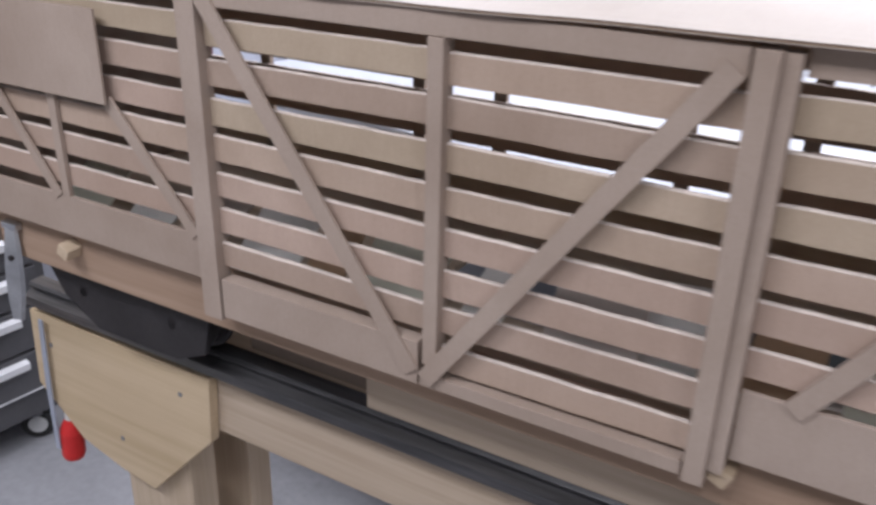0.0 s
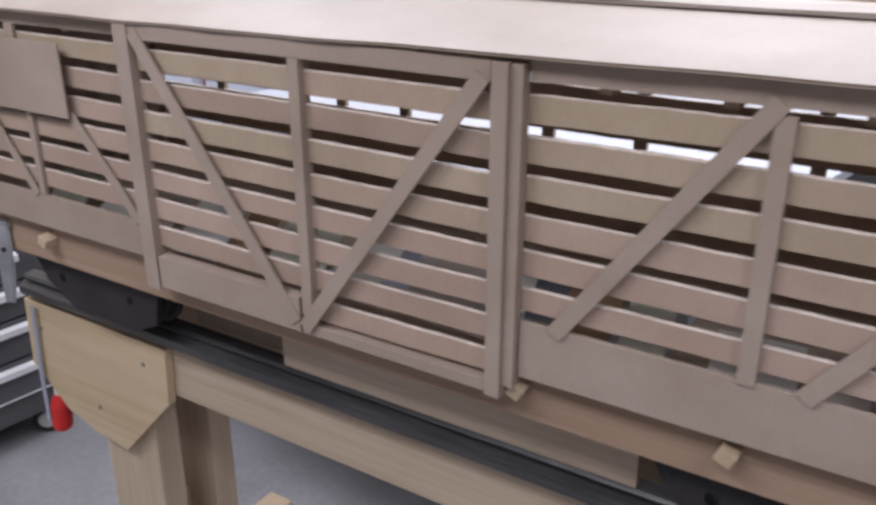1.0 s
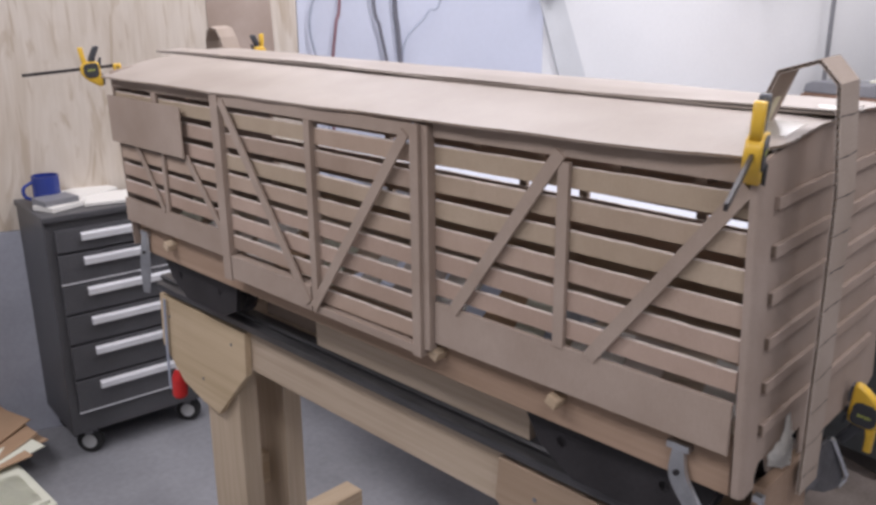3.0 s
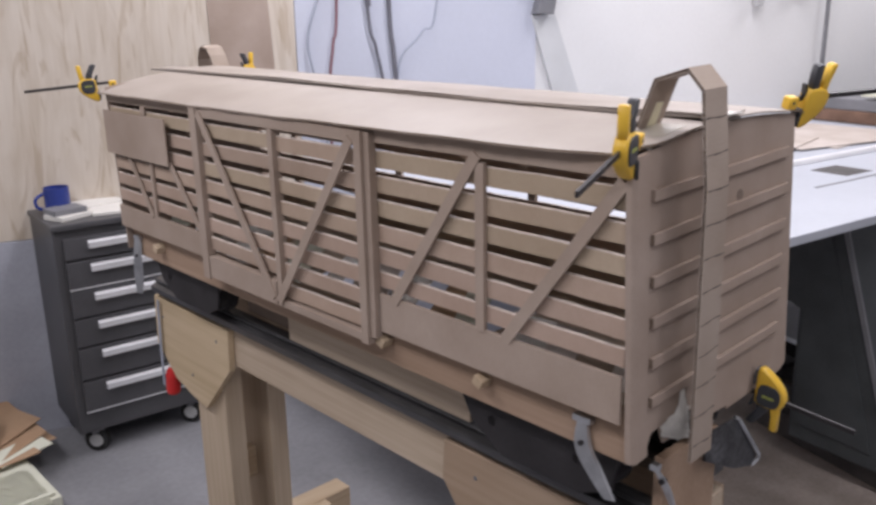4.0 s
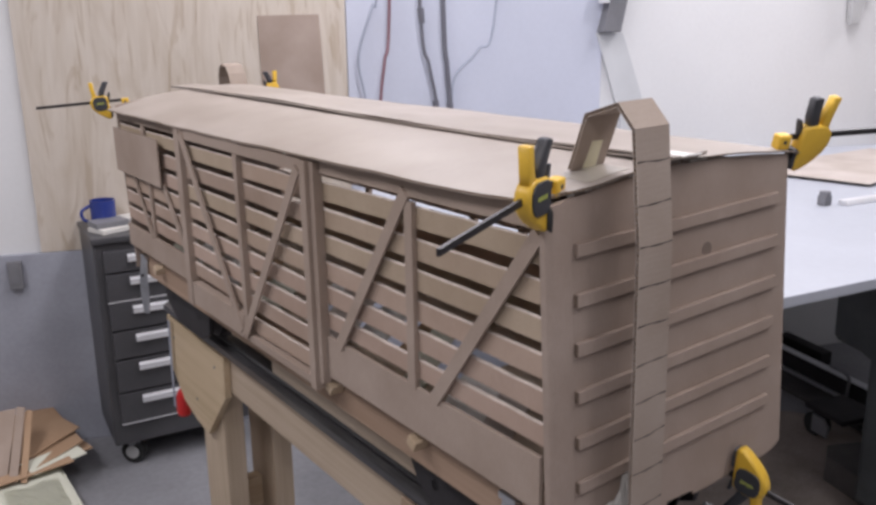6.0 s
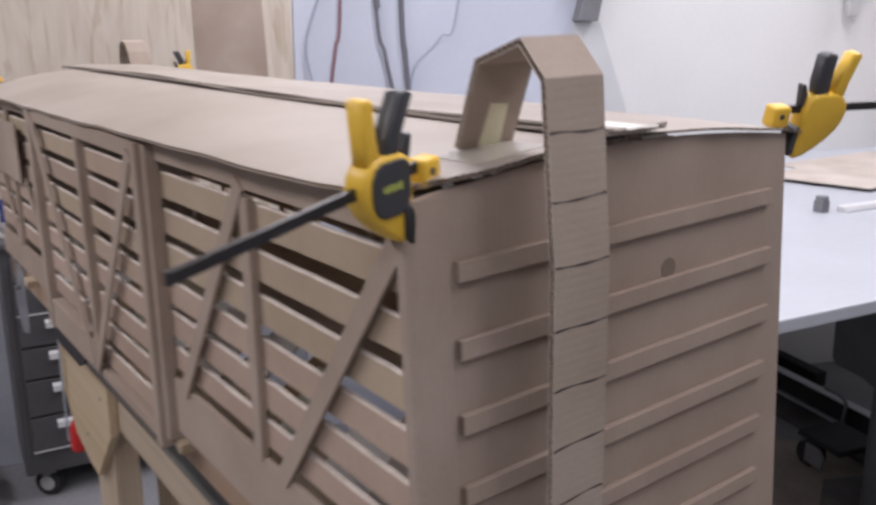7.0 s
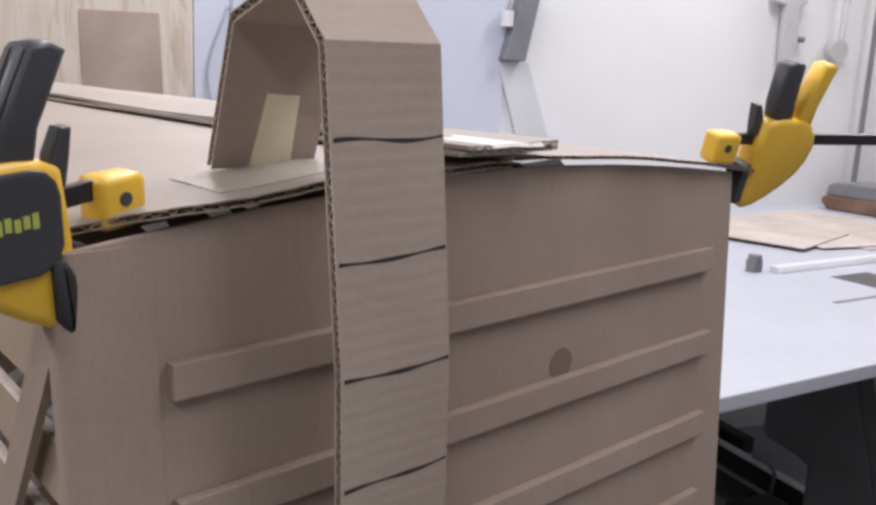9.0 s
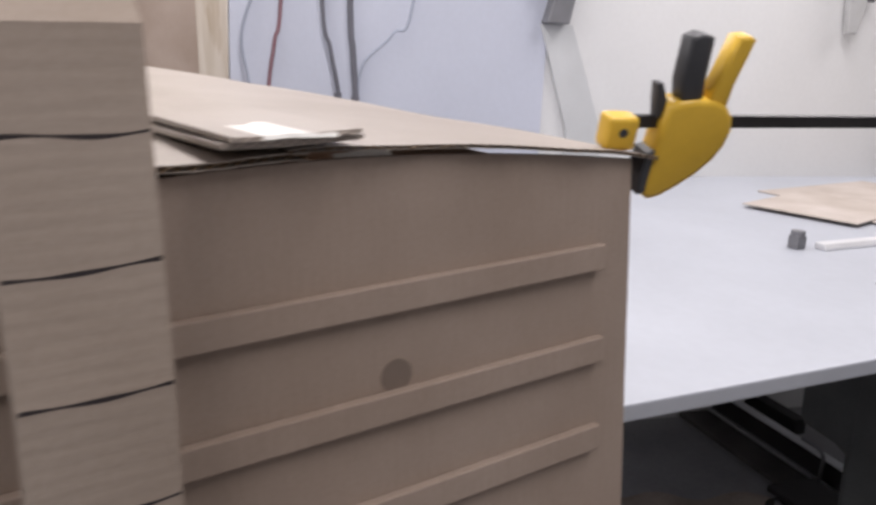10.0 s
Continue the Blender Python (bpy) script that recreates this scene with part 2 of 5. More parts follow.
def prism(bm, poly, a, b, plane="xz", bevel=0.0):
    """A plate from an outline in one plane, between a and b on the third axis."""
    def at(u, v, w):
        return {"xz": (u, w, v), "yz": (w, u, v), "xy": (u, v, w)}[plane]
    lo = [bm.verts.new(at(u, v, a)) for u, v in poly]
    hi = [bm.verts.new(at(u, v, b)) for u, v in poly]
    n = len(poly)
    faces = [bm.faces.new(lo), bm.faces.new(hi[::-1])]
    faces += [bm.faces.new((lo[i], lo[(i + 1) % n], hi[(i + 1) % n], hi[i])) for i in range(n)]
    bmesh.ops.recalc_face_normals(bm, faces=faces)
    if bevel:
        edges = list({e for f in faces[:2] for e in f.edges})
        bmesh.ops.bevel(bm, geom=edges, offset=bevel, segments=2, profile=0.6, affect="EDGES")
    return lo + hi


def rod(bm, a, b, r, r2=None, seg=16):
    a, b = Vector(a), Vector(b)
    d = b - a
    made = bmesh.ops.create_cone(bm, cap_ends=True, segments=seg, radius1=r, radius2=r if r2 is None else r2, depth=d.length)["verts"]
    bmesh.ops.transform(bm, matrix=Matrix.Translation((a + b) / 2) @ d.to_track_quat("Z", "Y").to_matrix().to_4x4(), verts=made)
    return made


def tube(bm, points, r, seg=8):
    """A round tube along a chain of points."""
    rings = []
    pts = [Vector(p) for p in points]
    for i, p in enumerate(pts):
        d = (pts[min(i + 1, len(pts) - 1)] - pts[max(i - 1, 0)]).normalized()
        x = d.orthogonal().normalized() if not rings else (side - d * side.dot(d)).normalized()
        side = x
        y = d.cross(x)
        rings.append([bm.verts.new(p + r * (math.cos(k * 2 * math.pi / seg) * x + math.sin(k * 2 * math.pi / seg) * y)) for k in range(seg)])
    for a, b in zip(rings, rings[1:]):
        for k in range(seg):
            bm.faces.new((a[k], a[(k + 1) % seg], b[(k + 1) % seg], b[k]))
    bm.faces.new(rings[0][::-1]), bm.faces.new(rings[-1])


def curve_points(points, n=8):
    """A smooth chain through the given points."""
    p = [Vector(q) for q in points]
    p = [2 * p[0] - p[1]] + p + [2 * p[-1] - p[-2]]
    out = []
    for i in range(1, len(p) - 2):
        for k in range(n):
            t = k / n
            out.append(0.5 * (2 * p[i] + (p[i + 1] - p[i - 1]) * t + (2 * p[i - 1] - 5 * p[i] + 4 * p[i + 1] - p[i + 2]) * t * t
                              + (3 * p[i] - p[i - 1] - 3 * p[i + 1] + p[i + 2]) * t ** 3))
    return out + [p[-2]]


def strip_between(bm, a, b, width, y0, y1):
    """A flat strip in the xz plane from a to b."""
    a, b = Vector((a[0], a[1])), Vector((b[0], b[1]))
    d = (b - a).normalized()
    n = Vector((-d.y, d.x)) * width / 2
    prism(bm, [tuple(a - n), tuple(b - n), tuple(b + n), tuple(a + n)], y0, y1)


# ---------------------------------------------------------------- room
WX, WY, WM = -2.76, 0.15, 0.37
TURN = math.atan(WM)
WALL = Matrix.Translation((WX, WY, 0)) @ Matrix.Rotation(-TURN, 4, "Z")  # local y runs along the wall, local x out of it


def in_wall(ob):
    ob.matrix_world = WALL
    return ob


bm = bmesh.new()
box(bm, (-6, -5, -0.2), (4, 6.5, 0))
tagged(link_mesh("floor", bm, M_FLOOR), "smooth grey concrete workshop floor with stains", "floor", kind="structure")
bm = bmesh.new()
box(bm, (-6, -5, CEIL), (4, 6.5, CEIL + 0.15))
tagged(link_mesh("ceiling", bm, M_CEIL), "white painted workshop ceiling", "ceiling", kind="structure")

bm = bmesh.new()
box(bm, (-0.2, -5, 0), (0, 6.6, CEIL))
tagged(in_wall(link_mesh("wall_west", bm, M_WALLW)), "white painted workshop wall behind the model", "wall", kind="structure")
for nm, lo, hi in (("wall_east", (3.4, -5, 0), (3.6, 6.5, CEIL)), ("wall_south", (-6, -4.2, 0), (3.6, -4, CEIL)), ("wall_north", (-6, 5.4, 0), (3.6, 5.6, CEIL))):
    bm = bmesh.new()
    box(bm, lo, hi)
    tagged(link_mesh(nm, bm, M_WALLW), "white painted workshop wall", "wall", kind="structure")

# lower grey wall band, plywood sheet and pale blue panel on the wall
bm = bmesh.new()
box(bm, (0.0, -3.0, 0.0), (0.02, 1.042, 0.793), 0.004)
tagged(in_wall(link_mesh("wall_lower", bm, M_WALLG)), "grey painted lower wall below the plywood", "wall", kind="structure")
bm = bmesh.new()
box(bm, (0.0, -0.162, 0.795), (0.018, 1.042, 2.95), 0.0015)
tagged(in_wall(link_mesh("plywood_sheet", bm, M_PLY)), "pale plywood sheet with wavy grain fixed to the wall", "plywood sheet")
bm = bmesh.new()
box(bm, (0.0, 1.046, 0.0), (0.012, 2.15, 2.95), 0.0015)
tagged(in_wall(link_mesh("wall_panel", bm, M_WALLB)), "pale blue smooth wall panel", "wall panel", kind="structure")

for lx, ly, lw in LAMPS:
    fx = thing("ceiling_light", (lx, ly, CEIL - 0.11), "white fluorescent batten hanging below the ceiling", "ceiling light", "ceiling lights")
    b2 = bmesh.new()
    prism(b2, [(-0.62, 0.04), (0.62, 0.04), (0.6, 0.1), (-0.6, 0.1)], -0.15, 0.15, "xz")
    part("reflector", b2, M_CEIL, fx)
    for sx in (-0.06, 0.06):
        b2 = bmesh.new()
        rod(b2, (-0.58, sx, 0.022), (0.58, sx, 0.022), 0.013, None, 12)
        part("tube", b2, M_PAPER, fx)


# ---------------------------------------------------------------- the cardboard stock car
L, WID = 1.56, 0.432
EAVE, SKIRT, T = 1.425, 1.138, 0.0035
CAR = Matrix.Translation((0, 0.229, 0.8675)) @ Matrix.Rotation(radians(0.2), 4, "Z") @ Matrix.Rotation(radians(1.7), 4, "X") @ Matrix.Translation((0, -0.22, -0.86))  # the car stands a little askew
SIDE = Matrix.Translation((0, 0.003, 1.425)) @ Matrix.Rotation(radians(-1.4), 4, "X") @ Matrix.Translation((0, 0, -1.425))
END = Matrix.Translation((0.005, 0, 1.40)) @ Matrix.Rotation(radians(-1.6), 4, "Y") @ Matrix.Translation((0, 0, -1.40))  # the end panel leans
car = thing("model_stock_car", (0, 0, 0), "unpainted brown cardboard model of a slatted railway stock car", "model railway car")
car.matrix_world = CAR


def slat_rows(x0, x1, count, y, mat, name="slat", drop=0.0):
    """Horizontal boards with open gaps between them."""
    for k in range(count):
        top = 1.390 - drop - 0.0418 * k + random.uniform(-0.0008, 0.0008)
        bot = top - 0.0285 + random.uniform(-0.0012, 0.0012)
        bm = bmesh.new()
        e = 0.0013 + random.uniform(-0.0003, 0.0004)
        tilt = random.uniform(-0.0022, 0.0022)
        lift = 0.007 * max(0.0, 1 - k / 3) if x1 > -0.1 and y < 0.2 else 0.0
        n = max(6, int((x1 - x0) / 0.016))
        p1, p2 = random.uniform(0, 6), random.uniform(0, 6)
        rings = []
        for i in range(n + 1):
            u = i / n
            x = x0 + (x1 - x0) * u
            dz = tilt * (u - 0.5) + lift * u
            nick_t = 0.0002 * math.sin(61 * x + p1) + random.uniform(-0.0003, 0.0003)
            nick_b = 0.0002 * math.sin(47 * x + p2) + random.uniform(-0.0003, 0.0003)
            bow = 0.0003 * math.sin(9 * x + p1)
            t_, b_ = top + dz + nick_t, bot + dz + nick_b
            rings.append([bm.verts.new((x, yy + bow, zz)) for yy, zz in ((y, b_), (y, t_ - e), (y + 0.0014, t_), (y + T + 0.001, t_), (y + T + 0.001, b_))])
        for r0, r1 in zip(rings, rings[1:]):
            for q in range(5):
                bm.faces.new((r0[q], r1[q], r1[(q + 1) % 5], r0[(q + 1) % 5]))
        bm.faces.new(rings[0]), bm.faces.new(rings[-1][::-1])
        bmesh.ops.recalc_face_normals(bm, faces=bm.faces)
        ob = part(name, bm, mat, car)
        # pale cut edge on upward faces only, with the light from above coloured in
        ob.data.materials.append(M_EDGE)
        for f in ob.data.polygons:
            f.material_index = 1 if f.normal.z > 0.3 else 0
        if y < 0.2:
            ob.matrix_basis = SIDE


def flat(name, lo, hi, mat=None, bevel=0.0006, label=""):
    bm = bmesh.new()
    box(bm, lo, hi, bevel)
    ob = part(name, bm, mat or M_SIDE, car, label)
    if hi[1] < 0.02:
        ob.matrix_basis = SIDE
    return ob


# near side: slats, then the boards laid over them
for x0, x1, n in ((-1.556, -1.085, 6), (-1.085, -0.800, 7), (-0.800, -0.53, 8), (-0.53, -0.004, 6)):
    slat_rows(x0, x1, n, 0.003 if n == 6 else -0.006, M_SLAT)
flat("fascia", (-1.558, -0.001, 1.4025), (-1.10, 0.0026, EAVE - 0.001))
flat("door_header", (-1.085, -0.015, 1.4025), (-0.540, -0.0108, EAVE - 0.001))
bm = bmesh.new()
eave_line = [(x, 1.4215 + 0.0118 * (x + 1.575) / 1.585 + 0.006 * max(0.0, ((x + 1.575) / 1.585 - 0.8) / 0.2) ** 1.5 - 0.0008) for x in [-0.502 + 0.494 * k / 12 for k in range(13)]]
prism(bm, [(-0.502, 1.4050), (-0.25, 1.4070), (-0.008, 1.4085)] + eave_line[::-1], -0.0030, 0.0, "xz")
part("fascia", bm, M_SIDE, car).matrix_basis = SIDE
flat("skirt", (-1.558, -0.003, 1.082), (-1.112, 0.0026, SKIRT))
flat("skirt", (-0.503, -0.003, 1.072), (-0.004, 0.0026, SKIRT + 0.004))
flat("door_board", (-1.076, -0.016, 1.048), (-0.812, 0.0026, 1.097))
flat("door_sill", (-0.810, -0.0145, 1.047), (-0.540, 0.0026, 1.062))
# posts
for x0, x1, z0, z1, y0 in ((-1.106, -1.079, 1.043, 1.423, -0.018), (-0.537, -0.5185, 1.046, 1.4235, -0.020), (-0.5185, -0.505, 1.060, 1.4225, -0.013),
                           (-0.806, -0.790, 1.075, 1.402, -0.017), (-0.270, -0.252, SKIRT, 1.400, -0.005), (-1.355, -1.342, SKIRT, 1.276, -0.004)):
    flat("post", (x0, y0, z0), (x1, 0.0027, z1))
flat("stub", (-1.372, -0.004, 1.38), (-1.352, 0.0024, 1.4025))
# braces
for a, b, w, y0 in (((-1.070, 1.412), (-0.818, 1.062), 0.019, -0.0185), ((-0.802, 1.058), (-0.548, 1.408), 0.019, -0.0195),
                    ((-0.462, 1.137), (-0.266, 1.412), 0.019, -0.0062), ((-0.208, 1.140), (-0.010, 1.405), 0.019, -0.0062),
                    ((-1.468, 1.278), (-1.362, 1.136), 0.014, -0.005), ((-1.246, 1.278), (-1.122, 1.136), 0.016, -0.005)):
    bm = bmesh.new()
    strip_between(bm, a, b, w, y0, y0 + T)
    part("brace", bm, M_SIDE, car).matrix_basis = SIDE
flat("sign_board", (-1.568, -0.0125, 1.275), (-1.239, -0.009, 1.383), label="plain cardboard sign board")
# side sill set back below the skirt, with short wooden pegs
flat("side_sill", (-1.548, 0.014, 1.003), (-0.008, 0.026, 1.085), M_SILL, 0.001, "bare wood side sill")
flat("underframe_block", (-1.17, 0.112, 0.903), (-0.956, 0.125, 1.039), M_DARKBROWN, 0.001, "brown wooden underframe block")
flat("underframe_plank", (-0.955, 0.088, 0.8975), (-0.385, 0.104, 1.039), M_PINE, 0.001, "pale wooden underframe plank")
for px in (-1.379, -1.08, -0.508, -0.269):
    bm = bmesh.new()
    box(bm, (-0.010, -0.013, -0.009), (0.010, 0.012, 0.009), 0.002, Matrix.Translation((px, 0.003, 1.050)) @ Matrix.Rotation(0.45, 4, "Y"))
    part("peg", bm, M_PINEY, car, "short square wooden peg")

# far side: slats, posts and skirt seen through the gaps
for x0, x1, n in ((-1.556, -1.0851, 6), (-1.0849, -0.5301, 6), (-0.5299, -0.006, 6)):
    slat_rows(x0, x1, n, WID - 0.0085, M_INNER, drop=0.003)
flat("fascia", (-1.558, WID - 0.003, 1.396), (-0.004, WID, EAVE - 0.001))
flat("skirt", (-1.558, WID - 0.003, 1.05), (-0.004, WID, 1.136), M_PINE)
for x0 in (-1.395, -1.097, -0.96, -0.69, -0.541, -0.295):
    flat("post", (x0, WID - 0.003, 1.06), (x0 + 0.02, WID + 0.006, 1.42))
# floor inside and cross ribs under the roof
for x0, x1, y0, y1 in ((-1.55, -0.9, 0.03, WID - 0.012), (-0.899, -0.381, 0.03, 0.14), (-0.899, -0.381, 0.285, WID - 0.012), (-0.38, -0.012, 0.03, WID - 0.012)):
    flat("deck", (x0, y0, 1.05), (x1, y1, 1.056), M_PINE)
rng = random.Random(21)
for k in range(14):
    x = -1.42 + 0.104 * k + rng.uniform(-0.02, 0.02)
    w, d = rng.uniform(0.05, 0.11), rng.uniform(0.07, 0.12)
    lean = rng.uniform(0.45, 0.85)
    bm = bmesh.new()
    box(bm, (-w / 2, 0, 0), (w / 2, d, 0.003), 0.0, Matrix.Translation((x, rng.uniform(0.04, 0.12), 1.0585)) @ Matrix.Rotation(lean, 4, "X") @ Matrix.Rotation(rng.uniform(-0.12, 0.12), 4, "Z"))
    tagged(link_mesh("offcut", bm, (M_CREAM, M_TAPEW, M_PALECARD, M_TAPEW, M_BROWNBOX)[k % 5]), "loose pale offcut leaning inside the slatted model", "offcut", "offcuts inside the model").matrix_world = CAR
for k in range(13):
    x = -1.5 + k * 0.118
    flat("roof_batten", (x, 0.02, 1.395), (x + 0.014, WID - 0.02, 1.412), M_INNER, 0.0)

# end panel: bowed top edge, notches at the foot
def end_outline():
    top = []
    for k in range(19):
        y = (WID - 0.002) * (1 - k / 18)
        top.append((y, 1.4535 - 0.0155 * abs((y - 0.222) / 0.215) ** 1.8))
    foot = [(0.0, 1.018), (0.024, 1.014), (0.032, 1.03), (0.042, 1.047), (0.062, 1.049), (0.072, 1.02), (0.128, 1.015), (0.131, 1.042), (0.166, 1.046), (0.17, 1.002), (0.197, 1.001), (0.198, 1.013), (0.25, 1.010), (0.251, 1.004), (0.41, 1.006), (0.43, 1.010), (WID + 0.014, 1.018)]
    return foot + top


bm = bmesh.new()
prism(bm, end_outline(), -0.004, 0.0, "yz", 0.0009)
part("end_panel", bm, M_END, car, "plain cardboard end panel with bowed top").matrix_basis = END
bm = bmesh.new()
prism(bm, [(y, z) for y, z in end_outline()], -L, -L + 0.004, "yz")
part("end_panel", bm, M_END, car)
# bowed dark strip added behind the end panel's near half to block light
bm = bmesh.new()
bow = [(0.21 - 0.205 * k / 10, 1.4568 - 0.0155 * abs((0.21 - 0.205 * k / 10 - 0.222) / 0.215) ** 1.8) for k in range(11)]
prism(bm, [(0.005, 1.400), (0.21, 1.400)] + bow, -0.022, -0.016, "yz")
part("gap_shade_strip", bm, M_DARKBROWN, car, "dark strip added to keep light out of the roof gap")
# the end sheet folds round the corner onto the side
bm = bmesh.new()
arc = [(-0.0055 + 0.0075 * math.sin(a), 0.0055 - 0.0095 * math.cos(a)) for a in [math.pi / 2 * k / 8 for k in range(9)]]
outer = [(-0.012, -0.004)] + arc[:-1] + [(0.0018, 0.008), (0.0012, 0.018), (0.0003, 0.032)]
inner = [(-0.0008, 0.032), (-0.001, 0.003), (-0.012, -0.0005)]
prism(bm, outer + inner, 1.016, 1.437, "xy")
part("corner_fold", bm, M_END, car).matrix_basis = END
# ribs across the end
for k in range(6):
    z = 1.3905 - 0.0573 * k
    y0, y1 = 0.035, 0.402 + random.uniform(-0.003, 0.006)
    bm = bmesh.new()
    h = 0.0150 + random.uniform(-0.0006, 0.0008)
    prism(bm, [(y0, z - h), (y1, z - h + 0.001), (y1, z + 0.001), (y0, z)], 0.0, 0.0062, "yz", 0.0009)
    rib = part("end_rib", bm, M_END, car)
    rib.matrix_basis = END
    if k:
        # thin dark cap: the shade inside a hollow rib, put into the colour
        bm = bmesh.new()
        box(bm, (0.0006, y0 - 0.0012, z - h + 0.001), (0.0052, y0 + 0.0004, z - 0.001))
        part("rib_end_shade", bm, M_DARKBROWN, rib, "dark cap painted for the shaded hollow of the rib")
# round stained spot with a raised rim
bm = bmesh.new()
rod(bm, (-0.001, 0.264, 1.3406), (0.0006, 0.264, 1.3406), 0.0090, None, 28)
part("plug", bm, M_PLUG, car, "round darker plug in the end panel").matrix_basis = END

# roof: two thin sheets and the taped running board along the ridge
def roof_sheet(y0, z0, y1, z1, x0, x1, name, seed):
    """A slightly wavy corrugated sheet from eave to ridge: two liners, the medium showing at the near end."""
    sag = 0.006 if seed == 2 else 0.0

    def at(u, v, h):
        wob = 0.0011 * math.sin(9 * u + seed) * (1 - v) + 0.0006 * math.sin(31 * u + 2 * seed) * (1 - v)
        edge = 0.0012 * math.sin(57 * u) * (1 - v)
        ragged = 0.0011 * math.sin(23 * v + seed) + 0.0007 * math.sin(71 * v) + 0.0005 * math.sin(140 * v)
        rise = (0.0118 * u + 0.0060 * max(0.0, (u - 0.8) / 0.2) ** 1.5) * (1 - v) ** 1.25 if seed == 1 else 0.0
        dip = -(0.002 if seed == 1 else 0.0006) * max(0.0, (u - 0.97) / 0.03) * (0.5 + 0.5 * math.sin(17 * v + seed))
        corner = max(0.0, (u - 0.93) / 0.07) * max(0.0, 1 - v / 0.22) if seed == 1 else 0.0  # the near corner is cut back under the clamp
        return (x0 + (x1 - x0) * u + (ragged if u > 0.995 else 0) - 0.030 * corner, y0 + (y1 - y0) * v + edge + 0.010 * corner, z0 + (z1 - z0) * math.sin(v * math.pi / 2) ** 0.9 + wob + dip + rise + sag * (1 - u) * math.sin(v * math.pi) + h)

    sheet = None
    thin = 0.62 if seed == 2 else 1.0
    us = [k / 48 for k in range(47)] + [0.985, 1.0]
    vs = [k / 24 for k in range(25)]
    for nm, h0, h1 in (("top_liner", 0.0023 * thin, 0.0029 * thin), ("bottom_liner", -0.0005 * thin, 0.0)):
        bm = bmesh.new()
        grid = [[[bm.verts.new(at(u, v, h)) for v in vs] for u in us] for h in (h1, h0)]
        p, q = grid
        nu, nv = len(us) - 1, len(vs) - 1
        for m in range(nu):
            for k in range(nv):
                bm.faces.new((p[m][k], p[m + 1][k], p[m + 1][k + 1], p[m][k + 1]))
                bm.faces.new((q[m][k], q[m][k + 1], q[m + 1][k + 1], q[m + 1][k]))
        for m in range(nu):
            bm.faces.new((p[m][0], q[m][0], q[m + 1][0], p[m + 1][0]))
            bm.faces.new((p[m][nv], p[m + 1][nv], q[m + 1][nv], q[m][nv]))
        for k in range(nv):
            bm.faces.new((p[0][k], p[0][k + 1], q[0][k + 1], q[0][k]))
            bm.faces.new((p[nu][k], q[nu][k], q[nu][k + 1], p[nu][k + 1]))
        ob = part(nm, bm, M_ROOF, sheet or car)
        if sheet is None:
            sheet = ob
            ob.name = name
    # the fluted medium at the open end, and the closed edge along the eave
    bm = bmesh.new()
    flutes = int(abs(y1 - y0) / 0.0062)
    rows = []
    for k in range(flutes * 6 + 1):
        v = k / (flutes * 6)
        h = thin * (0.00115 + 0.00095 * math.sin(k / 6 * 2 * math.pi))
        rows.append([bm.verts.new(at(u, v, h + s)) for u, s in ((0.985, 0.0002), (0.9995, 0.0002), (0.9995, -0.0002), (0.985, -0.0002))])
    for r0, r1 in zip(rows, rows[1:]):
        for k in range(4):
            bm.faces.new((r0[k], r0[(k + 1) % 4], r1[(k + 1) % 4], r1[k]))
    part("fluting", bm, M_FLUTE, sheet)
    bm = bmesh.new()
    rows = [[bm.verts.new(at(u, v, h)) for v, h in ((0.004, 0.0001), (0.004, 0.0022 * thin), (0.02, 0.0022 * thin), (0.02, 0.0001))] for u in us]
    for r0, r1 in zip(rows, rows[1:]):
        for k in range(4):
            bm.faces.new((r0[k], r0[(k + 1) % 4], r1[(k + 1) % 4], r1[k]))
    part("eave_edge", bm, M_FLUTE, sheet)
    return at


near_roof = roof_sheet(-0.016, 1.4215, 0.215, 1.4555, -1.575, 0.010, "roof_sheet", 1)
roof_sheet(WID + 0.011, 1.4405, 0.205, 1.4590, -1.575, 0.011, "roof_sheet", 2)


def board_line(x):
    return 0.172 + 0.018 * (-min(x, 0) / 1.69) ** 2.2 + 0.004 * math.sin(4 * x)


def ridge(x):
    return 1.4625 + 0.004 * min(x, 0) / 1.6


